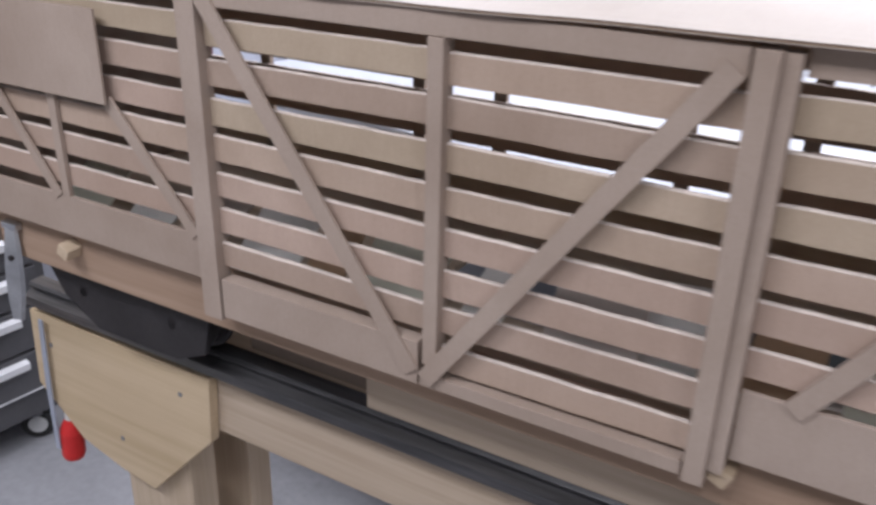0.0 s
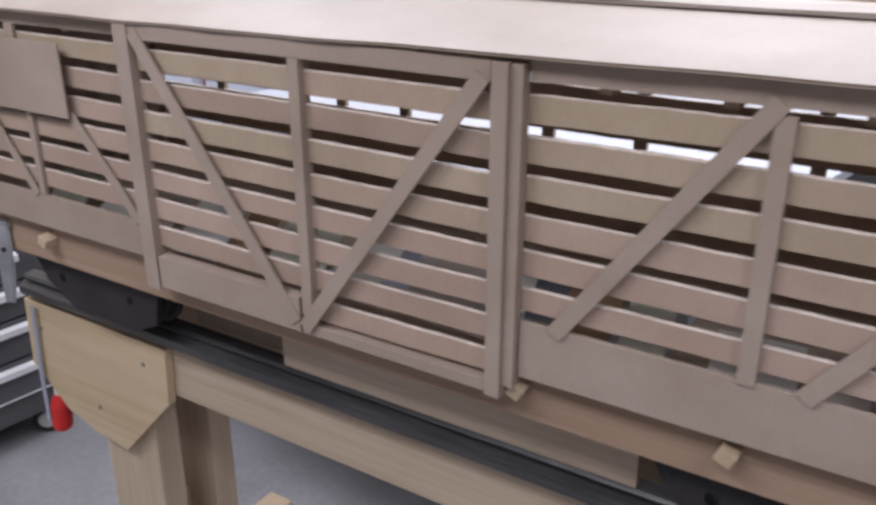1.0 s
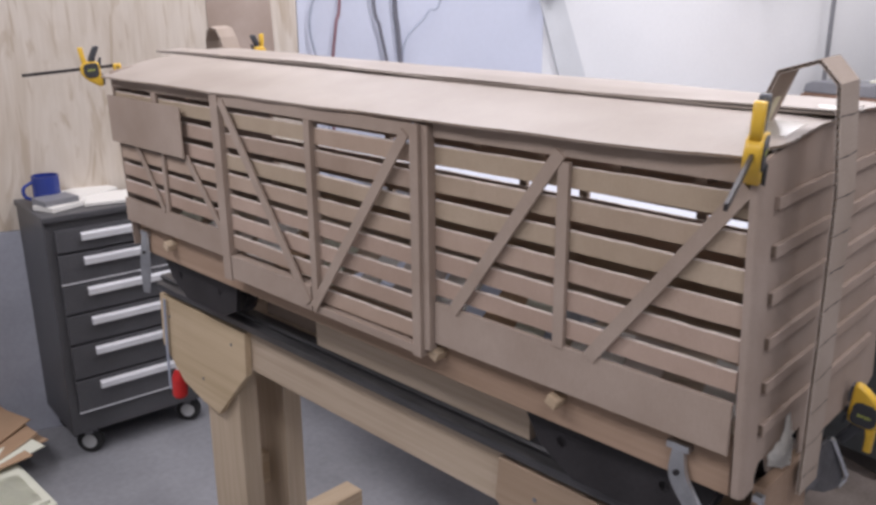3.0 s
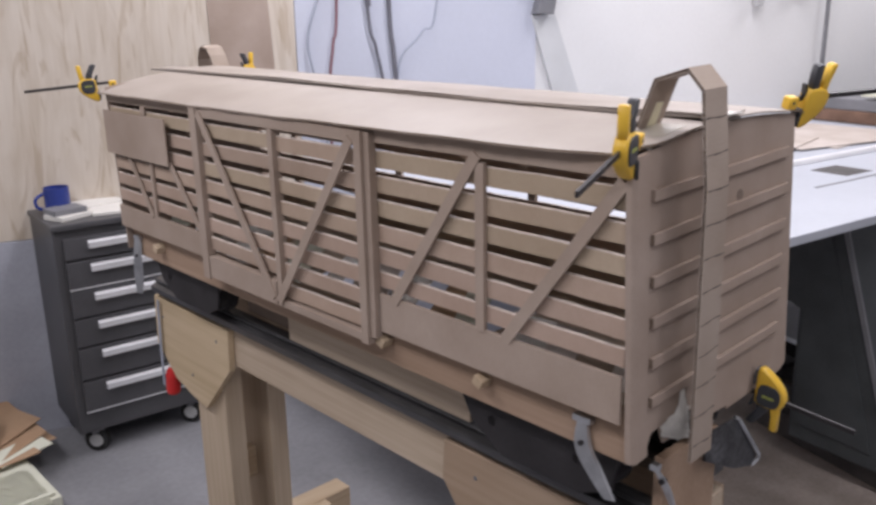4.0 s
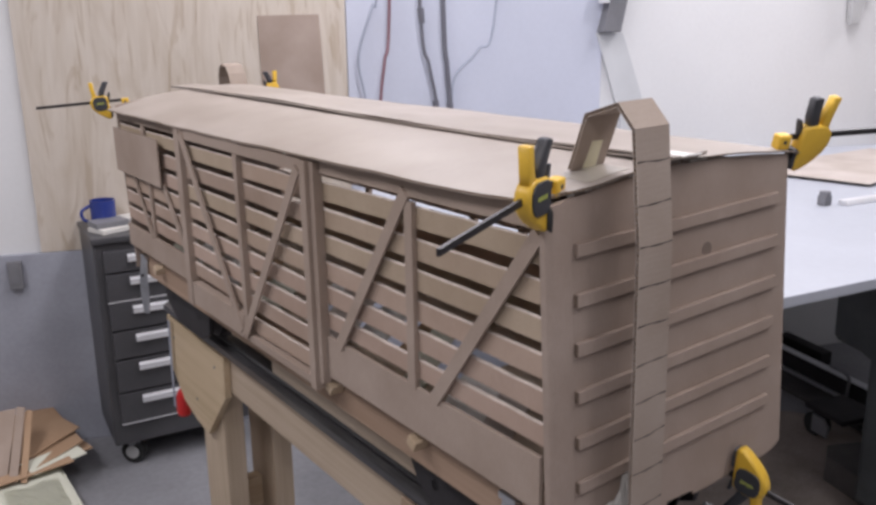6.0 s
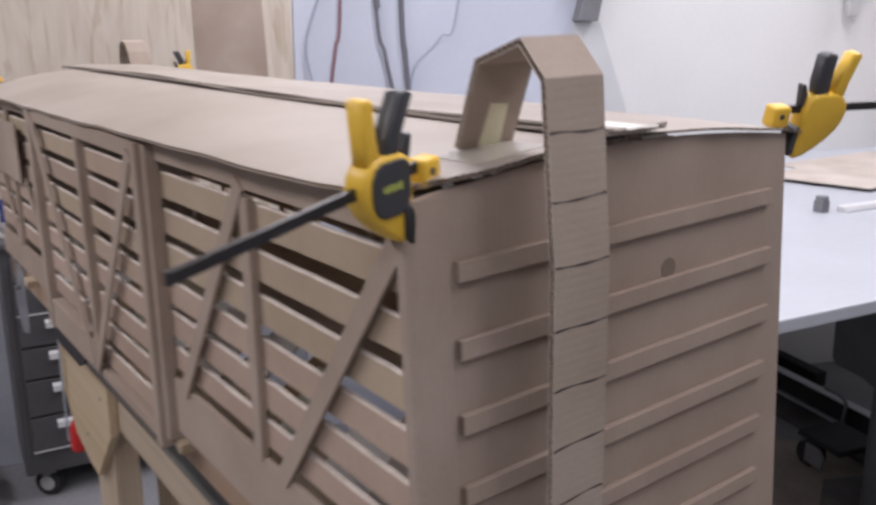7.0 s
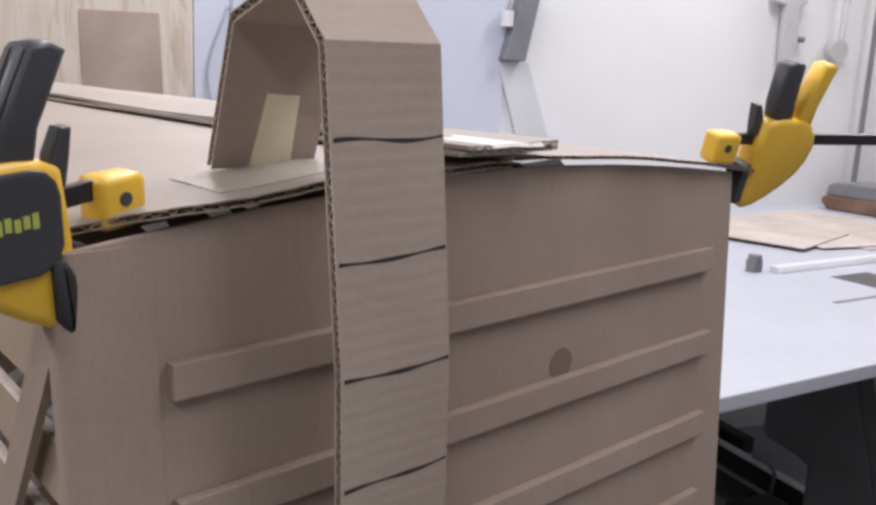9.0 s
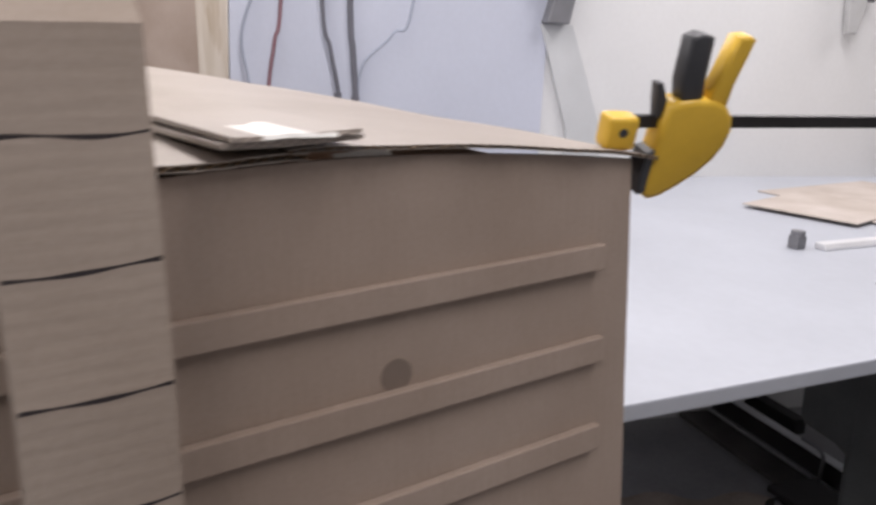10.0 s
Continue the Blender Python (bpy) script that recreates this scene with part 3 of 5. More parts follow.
def running_board(lift, shift, narrow, x_end, label):
    """A long sheet laid on the ridge, a little curled along its edges."""
    bm = bmesh.new()
    n = 60
    rings = []
    for i in range(n + 1):
        x = -1.69 + (1.69 + x_end) * i / n
        y = board_line(x) + shift
        z = ridge(x) + lift + 0.0022 * math.sin(4.1 * x) + 0.0008 * math.sin(13 * x + lift * 900)
        w = 0.066 - narrow + 0.004 * math.sin(3 * x)
        lo = [bm.verts.new(q) for q in ((x, y, z + 0.0006), (x, y + w * 0.4, z), (x, y + w, z + 0.0012))]
        hi = [bm.verts.new(q) for q in ((x, y + w, z + 0.0034), (x, y + w * 0.4, z + 0.0024), (x, y, z + 0.0029))]
        rings.append(lo + hi)
    for r0, r1 in zip(rings, rings[1:]):
        for k in range(6):
            bm.faces.new((r0[k], r0[(k + 1) % 6], r1[(k + 1) % 6], r1[k]))
    bm.faces.new(rings[0]), bm.faces.new(rings[-1][::-1])
    ob = part("running_board", bm, M_ROOF, car, label)
    bm = bmesh.new()
    y, w = board_line(x_end) + shift, 0.062 - narrow
    z = ridge(x_end) + lift + 0.0022 * math.sin(4.1 * x_end) + 0.0008 * math.sin(13 * x_end + lift * 900)
    rows = []
    for k in range(61):
        yy = y + 0.001 + w * k / 60
        h = z + 0.0016 + 0.0008 * math.sin(k / 60 * w / 0.0062 * 2 * math.pi)
        rows.append([bm.verts.new(q) for q in ((x_end, yy, h + 0.0002), (x_end + 0.0006, yy, h + 0.0002), (x_end + 0.0006, yy, h - 0.0002), (x_end, yy, h - 0.0002))])
    for r0, r1 in zip(rows, rows[1:]):
        for k in range(4):
            bm.faces.new((r0[k], r0[(k + 1) % 4], r1[(k + 1) % 4], r1[k]))
    part("fluting", bm, M_EDGE, ob)


running_board(0.0, 0.0, 0.0, 0.018, "long folded cardboard running board along the ridge")
running_board(0.0029, 0.003, 0.006, 0.021, "upper layer of the cardboard running board")
bm = bmesh.new()
rows = []
for k in range(13):
    u = k / 12
    yy = 0.189 + 0.034 * u
    zt = 1.4625 + 0.0029 + 0.0030 + 0.0004 * math.sin(5 * u)
    x_in, x_out = -0.020 + 0.005 * math.sin(9 * u), 0.0216 + 0.0006 * math.sin(14 * u)
    rows.append([bm.verts.new(q) for q in ((x_in, yy, zt), (x_out, yy, zt + 0.0002), (x_out + 0.0012, yy, zt - 0.0015), (x_out + 0.0008, yy, zt - 0.0017), (x_out - 0.0003, yy, zt - 0.0004), (x_in, yy, zt - 0.0004))])
for r0, r1 in zip(rows, rows[1:]):
    for k in range(6):
        bm.faces.new((r0[k], r0[(k + 1) % 6], r1[(k + 1) % 6], r1[k]))
bm.faces.new(rows[0]), bm.faces.new(rows[-1][::-1])
part("tape", bm, M_TAPEW, car, "strip of white tape")
for y0, y1 in ((0.128, 0.136), (0.145, 0.155), (0.168, 0.180), (0.190, 0.210), (0.236, 0.268), (0.034, 0.044), (0.060, 0.070), (0.076, 0.082)):
    bm = bmesh.new()
    dz = -0.0062
    z0 = 1.4535 - 0.0155 * abs((y0 - 0.222) / 0.215) ** 1.8 + 0.0015
    y1 = y0 + (y1 - y0) * 0.95
    top = [(-0.002, y0 - 0.003, z0), (-0.002, y1 - 0.003, z0 + 0.001), (0.0012, y1 - 0.001, z0 + dz * 0.6), (0.0024, y1 + 0.003, z0 + dz), (0.0018, y0 + 0.001, z0 + dz * 0.7)]
    up = [bm.verts.new(q) for q in top]
    lo = [bm.verts.new((q[0], q[1], q[2] - 0.0005)) for q in top]
    bm.faces.new(up), bm.faces.new(lo[::-1])
    for k in range(5):
        bm.faces.new((up[k], lo[k], lo[(k + 1) % 5], up[(k + 1) % 5]))
    part("tape_scrap", bm, M_TAPEW, car, "torn scrap of white tape")


def pale_edges(ob):
    """Freshly cut paper edges, paler than the liner."""
    ob.data.materials.append(M_EDGE)
    for f in ob.data.polygons:
        f.material_index = 1 if abs(f.normal.y) > 0.8 else 0


# standing strip of corrugated board, folded over the roof
def corrugated(path, y0, y1, thick, pitch, name, parent):
    """Two liners with a real wavy medium between them, along a chain in the xz plane."""
    pts = [Vector((x, 0, z)) for x, z in path]
    up = Vector((0, 1, 0))
    offs = []
    for i in range(len(pts)):
        a = (pts[i] - pts[i - 1]).normalized() if i else (pts[1] - pts[0]).normalized()
        b = (pts[i + 1] - pts[i]).normalized() if i + 1 < len(pts) else a
        d = (a + b).normalized()
        nrm = up.cross(d)
        offs.append(nrm / max(0.5, nrm.dot(up.cross(a))))

    def at(i, h):
        return pts[i] + offs[i] * h

    for nm, h0, h1 in (("outer_liner", -thick / 2, -thick / 2 + 0.0006), ("inner_liner", thick / 2 - 0.0006, thick / 2)):
        bm = bmesh.new()
        rows = []
        for i in range(len(pts)):
            p, q = at(i, h0), at(i, h1)
            rows.append([bm.verts.new((p.x, y0, p.z)), bm.verts.new((p.x, y1, p.z)), bm.verts.new((q.x, y1, q.z)), bm.verts.new((q.x, y0, q.z))])
        for a, b in zip(rows, rows[1:]):
            for k in range(4):
                bm.faces.new((a[k], a[(k + 1) % 4], b[(k + 1) % 4], b[k]))
        bm.faces.new(rows[0]), bm.faces.new(rows[-1][::-1])
        pale_edges(part(nm, bm, M_STRIP, parent))
    bm = bmesh.new()
    rows = []
    amp = thick / 2 - 0.0008
    for i in range(len(pts) - 1):
        d = pts[i + 1] - pts[i]
        n = max(8, int(d.length / pitch * 8))
        for k in range(n):
            s = k / n
            c = pts[i].lerp(pts[i + 1], s)
            off = offs[i].lerp(offs[i + 1], s)
            h = amp * math.sin(s * d.length / pitch * 2 * math.pi)
            e = off.normalized() * 0.00022
            c = c + off * h
            rows.append([bm.verts.new((c.x - e.x, y0 + 0.0004, c.z - e.z)), bm.verts.new((c.x - e.x, y1 - 0.0004, c.z - e.z)),
                         bm.verts.new((c.x + e.x, y1 - 0.0004, c.z + e.z)), bm.verts.new((c.x + e.x, y0 + 0.0004, c.z + e.z))])
    for a, b in zip(rows, rows[1:]):
        for k in range(4):
            bm.faces.new((a[k], a[(k + 1) % 4], b[(k + 1) % 4], b[k]))
    pale_edges(part("fluting", bm, M_FLUTE, parent))


PY0, PY1 = 0.0825, 0.1365
STRIP = [(0.052, 0.998), (0.053, 1.2), (0.053, 1.3865), (0.0425, 1.5115), (0.0195, 1.5360), (-0.0260, 1.5215), (-0.0520, 1.4565)]
ladder = thing("folded_strip", (0, 0, 0), "tall corrugated cardboard strip with pen lines, folded over the roof", "cardboard strip")
ladder.matrix_world = CAR
corrugated(STRIP, PY0, PY1, 0.0048, 0.0064, "strip", ladder)
for k in range(11):
    z = 1.4765 - 0.0455 * k
    bm = bmesh.new()
    n = 14
    rows = []
    amp, tilt = random.uniform(0.0006, 0.0013), random.uniform(-0.0005, 0.0014)
    ph = random.uniform(0, 6)
    for i in range(n + 1):
        u = i / n
        y = PY0 + 0.0012 + (PY1 - PY0 - 0.0018) * u
        zz = z + amp * math.sin(5 * u + ph) + tilt * (u - 0.5) * 2
        x = float(np.interp(zz, [q[1] for q in STRIP[:4]], [q[0] for q in STRIP[:4]])) + 0.0025
        h = 0.00072 + 0.00026 * math.sin(11 * u + ph)
        rows.append((bm.verts.new((x - 0.0008, y, zz - h)), bm.verts.new((x, y, zz - h)), bm.verts.new((x, y, zz + h)), bm.verts.new((x - 0.0008, y, zz + h))))
    for a, b in zip(rows, rows[1:]):
        for q in range(4):
            bm.faces.new((a[q], b[q], b[(q + 1) % 4], a[(q + 1) % 4]))
    part("pen_line", bm, M_PEN, ladder, "dark hand-drawn pen line")
bm = bmesh.new()
a, b = Vector((-0.0520, 0, 1.4565)), Vector((-0.0260, 0, 1.5215))
d = (b - a).normalized()
nrm = Vector((d.z, 0, -d.x))
prism(bm, [(0.101, -0.004), (0.123, -0.003), (0.121, 0.036), (0.104, 0.037)], 0.0023, 0.0029, "yz")
ob = part("tape", bm, M_TAPE, ladder, "cream masking tape holding the fold")
ob.matrix_basis = Matrix(((nrm.x, 0, d.x, a.x), (0, 1, 0, 0), (nrm.z, 0, d.z, a.z), (0, 0, 0, 1)))
bm = bmesh.new()
cols = []
for k in range(9):
    v = (0.064 + 0.066 * k / 8 + 0.016) / 0.231
    row = []
    for i in range(7):
        u = (1.575 - 0.050 + 0.007 * math.sin(2.2 * k) * (1 - i / 6) + 0.0465 * i / 6) / 1.585
        row.append([bm.verts.new(near_roof(u, v, h)) for h in (0.0033, 0.0028)])
    cols.append(row)
for c0, c1 in zip(cols, cols[1:]):
    for i in range(6):
        for h in (0, 1):
            q = (c0[i][h], c0[i + 1][h], c1[i + 1][h], c1[i][h])
            bm.faces.new(q[::-1] if h else q)
    for i in (0, 6):
        bm.faces.new((c0[i][0], c1[i][0], c1[i][1], c0[i][1]))
for row in (cols[0], cols[-1]):
    for i in range(6):
        bm.faces.new((row[i][0], row[i][1], row[i + 1][1], row[i + 1][0]))
bmesh.ops.recalc_face_normals(bm, faces=bm.faces)
part("tape", bm, M_TAPEP, ladder, "glossy pale tape on the roof sheet")


# the like strip at the other end
FAR = [(-1.642, 1.02), (-1.648, 1.3), (-1.651, 1.478), (-1.641, 1.503), (-1.622, 1.513), (-1.598, 1.508), (-1.582, 1.488), (-1.562, 1.4445)]
back = thing("folded_strip", (0, 0, 0), "plain corrugated cardboard strip bent over the far roof edge", "cardboard strip")
back.matrix_world = CAR
corrugated(FAR, 0.312, 0.36, 0.0042, 0.0064, "strip", back)


# ---------------------------------------------------------------- bogies, rails and trestle
def bogie(cx):
    b = thing("bogie", (0, 0, 0), "black painted wheel truck under the car floor", "wheel truck", "trucks under the car")
    b.matrix_world = CAR @ Matrix.Translation((cx, 0.2, 0.93))
    for y in (0.06, 0.36):
        bm = bmesh.new()
        prism(bm, [(-0.19, 0.055), (-0.165, 0.01), (-0.10, -0.03), (0.06, -0.03), (0.115, -0.005), (0.13, 0.06), (0.13, 0.09), (-0.19, 0.09)], y - 0.22, y - 0.21, "xz", 0.002)
        part("side_frame", bm, M_BLACK, b)
    for dx in (-0.12, 0.055):
        for y in (0.105, 0.315):
            bm = bmesh.new()
            rod(bm, (dx, y - 0.23, 0.027), (dx, y - 0.21, 0.027), 0.055, None, 28)
            rod(bm, (dx, y - 0.21, 0.027), (dx, y - 0.205, 0.027), 0.062, None, 28)
            part("wheel", bm, M_BLACK, b)
        bm = bmesh.new()
        rod(bm, (dx, -0.16, 0.027), (dx, 0.14, 0.027), 0.009)
        part("axle", bm, M_BLACK, b)
    bm = bmesh.new()
    box(bm, (-0.05, -0.16, 0.05), (0.05, 0.14, 0.105), 0.004)
    part("bolster", bm, M_BLACK, b)
    return b


bogie(-0.165)
bogie(-1.30)

for y in (0.075, 0.255):
    r = thing("track_rail", (0, 0, 0), "dark steel rail lying on the wooden trestle", "rail", "track rails")
    r.matrix_world = CAR @ Matrix.Translation((0, y, 0.8712))
    for nm, poly in (("foot", [(0, -0.012), (0.055, -0.012), (0.055, 0.004), (0.04, 0.0105), (0.015, 0.0105), (0, 0.004)]), ("web", [(0.021, 0.0106), (0.034, 0.0106), (0.034, 0.0138), (0.021, 0.0138)]),
                     ("rail_head", [(0.014, 0.014), (0.042, 0.014), (0.044, 0.019), (0.040, 0.0235), (0.016, 0.0235), (0.012, 0.019)])):
        bm = bmesh.new()
        prism(bm, poly, -1.63, -0.012, "yz", 0.001)
        part(nm, bm, M_RAIL, r)

trestle = thing("trestle", (0, 0, 0), "pine trestle with plywood gussets standing on the floor", "trestle")
for y in (0.107, 0.255):
    bm = bmesh.new()
    box(bm, (-1.60, y, 0.744), (-0.011 if y < 0.2 else 0.004, y + 0.038, 0.853), 0.003)
    part("beam", bm, M_PINE, trestle)
bm = bmesh.new()
box(bm, (-0.0105, 0.100, 0.60), (0.006, 0.2535, 0.982), 0.002)
part("end_board", bm, M_SILL, trestle, "brown board closing the end of the trestle")
for cx, flip in ((-1.395, 1), (-0.265, -1)):
    if flip < 0:
        outline = [(-0.26, 0.848), (-0.265, 0.75), (-0.16, 0.66), (-0.03, 0.61), (0.10, 0.655), (0.187, 0.766), (0.180, 0.848)]
    else:
        outline = [(-0.242, 0.846), (-0.252, 0.70), (-0.155, 0.618), (-0.06, 0.592), (0.014, 0.583), (0.155, 0.733), (0.163, 0.846)]
    for y in (0.088, 0.294):
        bm = bmesh.new()
        prism(bm, [(cx + flip * u, v) for u, v in outline], y, y + 0.018, "xz", 0.0015)
        g = part("gusset", bm, M_GUSSET if flip > 0 else M_GUSSETB, trestle, "yellowish plywood gusset plate" if flip > 0 else "brown plywood gusset plate, darkened for its shadow")
        for hx, hz in ((0.10, 0.80), (-0.2, 0.79), (-0.05, 0.66)):
            bm = bmesh.new()
            rod(bm, (cx + flip * hx, y - 0.0012, hz), (cx + flip * hx, y + 0.01, hz), 0.0042, None, 10)
            part("screw", bm, M_GREY, g)
    for y0 in (0.107, 0.238):
        bm = bmesh.new()
        box(bm, (cx - 0.074, y0, 0.09), (cx + 0.081, y0 + 0.055, 0.743), 0.003)
        part("leg", bm, M_PINEZ, trestle)
    bm = bmesh.new()
    box(bm, (cx - 0.04, 0.163, 0.315), (cx - 0.002, 0.237, 0.404), 0.003)
    part("cross_brace", bm, M_PINEY, trestle)
    bm = bmesh.new()
    box(bm, (cx - 0.135, -0.06, 0.0), (cx - 0.06, 0.605, 0.089), 0.003)
    part("foot", bm, M_PINEY, trestle)
    bm = bmesh.new()
    box(bm, (cx - 0.058, 0.0, 0.0), (cx - 0.02, 0.5, 0.0885), 0.003)
    part("foot", bm, M_PINEY, trestle)


# ---------------------------------------------------------------- trigger clamps
def trigger_clamp(m, label, bar_out=0.135, grip=0.0575, jaw_at=-0.0455, lean=0.0, droop=0.0, swivel=False):
    """A small bar clamp. Local y: along the bar, out of the car; z up; x across. The pad meets y = 0."""
    c = thing("trigger_clamp", (0, 0, 0), label, "bar clamp", "trigger clamps on the roof corners")
    c.matrix_world = m
    bm = bmesh.new()
    box(bm, (-0.0025, jaw_at - 0.006, 0.004), (0.0025, bar_out, 0.013), 0.0008)
    for v in bm.verts:
        v.co.z -= droop * max(0.0, v.co.y) / bar_out
    part("bar", bm, M_BAR, c, "black steel bar")
    # fixed jaw block over the roof
    bm = bmesh.new()
    box(bm, (-0.009, jaw_at - 0.0115, -0.0105), (0.009, jaw_at + 0.0115, 0.0135), 0.0035)
    jaw = part("fixed_jaw", bm, M_YELLOW, c, smooth=True, label="yellow plastic fixed jaw")
    for sx in (-1, 1):
        bm = bmesh.new()
        rod(bm, (sx * 0.0085, jaw_at, 0.003), (sx * 0.0095, jaw_at, 0.003), 0.0032, None, 16)
        part("pin_hole", bm, M_CLAMPBLACK, jaw)
    # sliding head
    bm = bmesh.new()
    prism(bm, [(0.006, 0.022), (0.014, 0.0262), (0.026, 0.0275), (0.042, 0.0272), (0.052, 0.0235), (0.059, 0.015), (0.0612, 0.005), (0.0585, -0.007), (0.052, -0.018), (0.041, -0.029), (0.028, -0.0385), (0.016, -0.0455), (0.007, -0.048), (0.002, -0.044), (0.0015, -0.036), (0.003, -0.018), (0.004, 0.0)], -0.011, 0.011, "yz", 0.005)
    part("head", bm, M_YELLOW, c, smooth=True, label="yellow plastic sliding head")
    bm = bmesh.new()
    pl = [(0.0095, 0.012), (0.011, 0.018), (0.015, 0.0222), (0.021, 0.0238), (0.041, 0.0238), (0.048, 0.0205), (0.0522, 0.013), (0.0528, 0.002), (0.0515, -0.008), (0.047, -0.0152), (0.040, -0.019), (0.022, -0.0195), (0.0135, -0.0165), (0.0098, -0.009)]
    prism(bm, pl, -0.0135, -0.0095, "yz", 0.0016)
    plate = part("side_cover", bm, M_CLAMPBLACK, c, "black plastic side cover")
    for q in range(6):
        y = 0.0205 + q * 0.0038
        bm = bmesh.new()
        box(bm, (-0.01385, y, 0.0008 + 0.0007 * (q % 2)), (-0.0133, y + 0.0028, 0.0072 - 0.0006 * (q % 3)))
        part("badge_bar", bm, M_BADGE, plate, "small yellow-green badge bar")
    # grip, trigger and release lever
    bm = bmesh.new()
    prism(bm, [(0.0355, 0.020), (0.053, 0.020), (0.0545, 0.038), (grip, 0.0695), (grip - 0.0045, 0.0715), (grip - 0.0135, 0.0705), (0.0415, 0.042)], -0.008, 0.008, "yz", 0.003)
    part("grip", bm, M_YELLOW, c, smooth=True, label="yellow grip")
    bm = bmesh.new()
    prism(bm, [(0.0165, 0.020), (0.0325, 0.020), (0.0300, 0.038), (0.0135 + lean, 0.0705), (0.004 + lean, 0.0715), (-0.003 + lean, 0.0680), (0.0125, 0.038)], -0.0075, 0.0075, "yz", 0.0028)
    tr = part("trigger", bm, M_CLAMPBLACK, c, smooth=True, label="black grooved trigger")
    for sx in (-0.0042, 0.0042):
        bm = bmesh.new()
        prism(bm, [(0.0325, 0.023), (0.0338, 0.023), (0.0313, 0.039), (0.0150 + lean, 0.069), (0.0135 + lean, 0.069), (0.0300, 0.038)], sx - 0.0018, sx + 0.0018, "yz", 0.0005)
        part("ridge", bm, M_CLAMPBLACK, tr)
    bm = bmesh.new()
    prism(bm, [(0.001, 0.012), (0.008, 0.012), (0.0065, 0.026), (0.001, 0.037), (-0.004, 0.037), (-0.002, 0.025)], -0.0045, 0.0045, "yz", 0.0016)
    part("release_lever", bm, M_CLAMPBLACK, c)
    bm = bmesh.new()
    prism(bm, [(-0.002, -0.012), (0.004, -0.010), (0.005, -0.042), (-0.002, -0.044), (-0.004, -0.028)], -0.010, 0.010, "yz", 0.002)
    part("pad", bm, M_CLAMPBLACK, c, "black rubber pad")
    if swivel:
        bm = bmesh.new()
        prism(bm, [(0.016, -0.014), (0.0105, -0.016), (0.0075, -0.022), (0.0065, -0.032), (0.007, -0.042), (0.009, -0.048), (0.012, -0.050), (0.016, -0.040)], -0.0165, -0.004, "yz", 0.0035)
        part("swivel_pad", bm, M_TREAD, c, smooth=True, label="dark worn rubber swivel pad")
    return c


def clamp_pose(x, y, z, yaw, tilt=0.0, size=0.85, roll=0.0):
    return CAR @ Matrix.Translation((x, y, z)) @ Matrix.Rotation(radians(yaw), 4, "Z") @ Matrix.Rotation(radians(tilt), 4, "X") @ Matrix.Rotation(radians(roll), 4, "Y") @ Matrix.Scale(size, 4)


trigger_clamp(clamp_pose(-0.0065, 0.0053, 1.4495, 197.3, -4, 0.85, -4), "yellow and black trigger clamp gripping the near roof corner", bar_out=0.226, jaw_at=-0.024, droop=0.014, swivel=True)
trigger_clamp(clamp_pose(0.0036, 0.4416, 1.4538, -18, -1, 0.85, 15), "yellow and black trigger clamp on the corner beside the saw table", bar_out=0.26, grip=0.062, jaw_at=-0.024, lean=0.015)
trigger_clamp(clamp_pose(-1.604, 0.002, 1.437, 166, -2, 0.78), "yellow and black trigger clamp on the roof corner by the cabinet", bar_out=0.22)
trigger_clamp(clamp_pose(-1.628, 0.436, 1.434, 8, 0, 0.72), "yellow and black trigger clamp on the far roof corner", bar_out=0.06)
trigger_clamp(CAR @ Matrix.Translation((0.020, 0.333, 1.012)) @ Matrix.Rotation(radians(-85), 4, "Z") @ Matrix.Rotation(radians(-8), 4, "X") @ Matrix.Rotation(math.pi, 4, "Y") @ Matrix.Scale(0.85, 4), "yellow and black trigger clamp hanging below the end panel", bar_out=0.185)


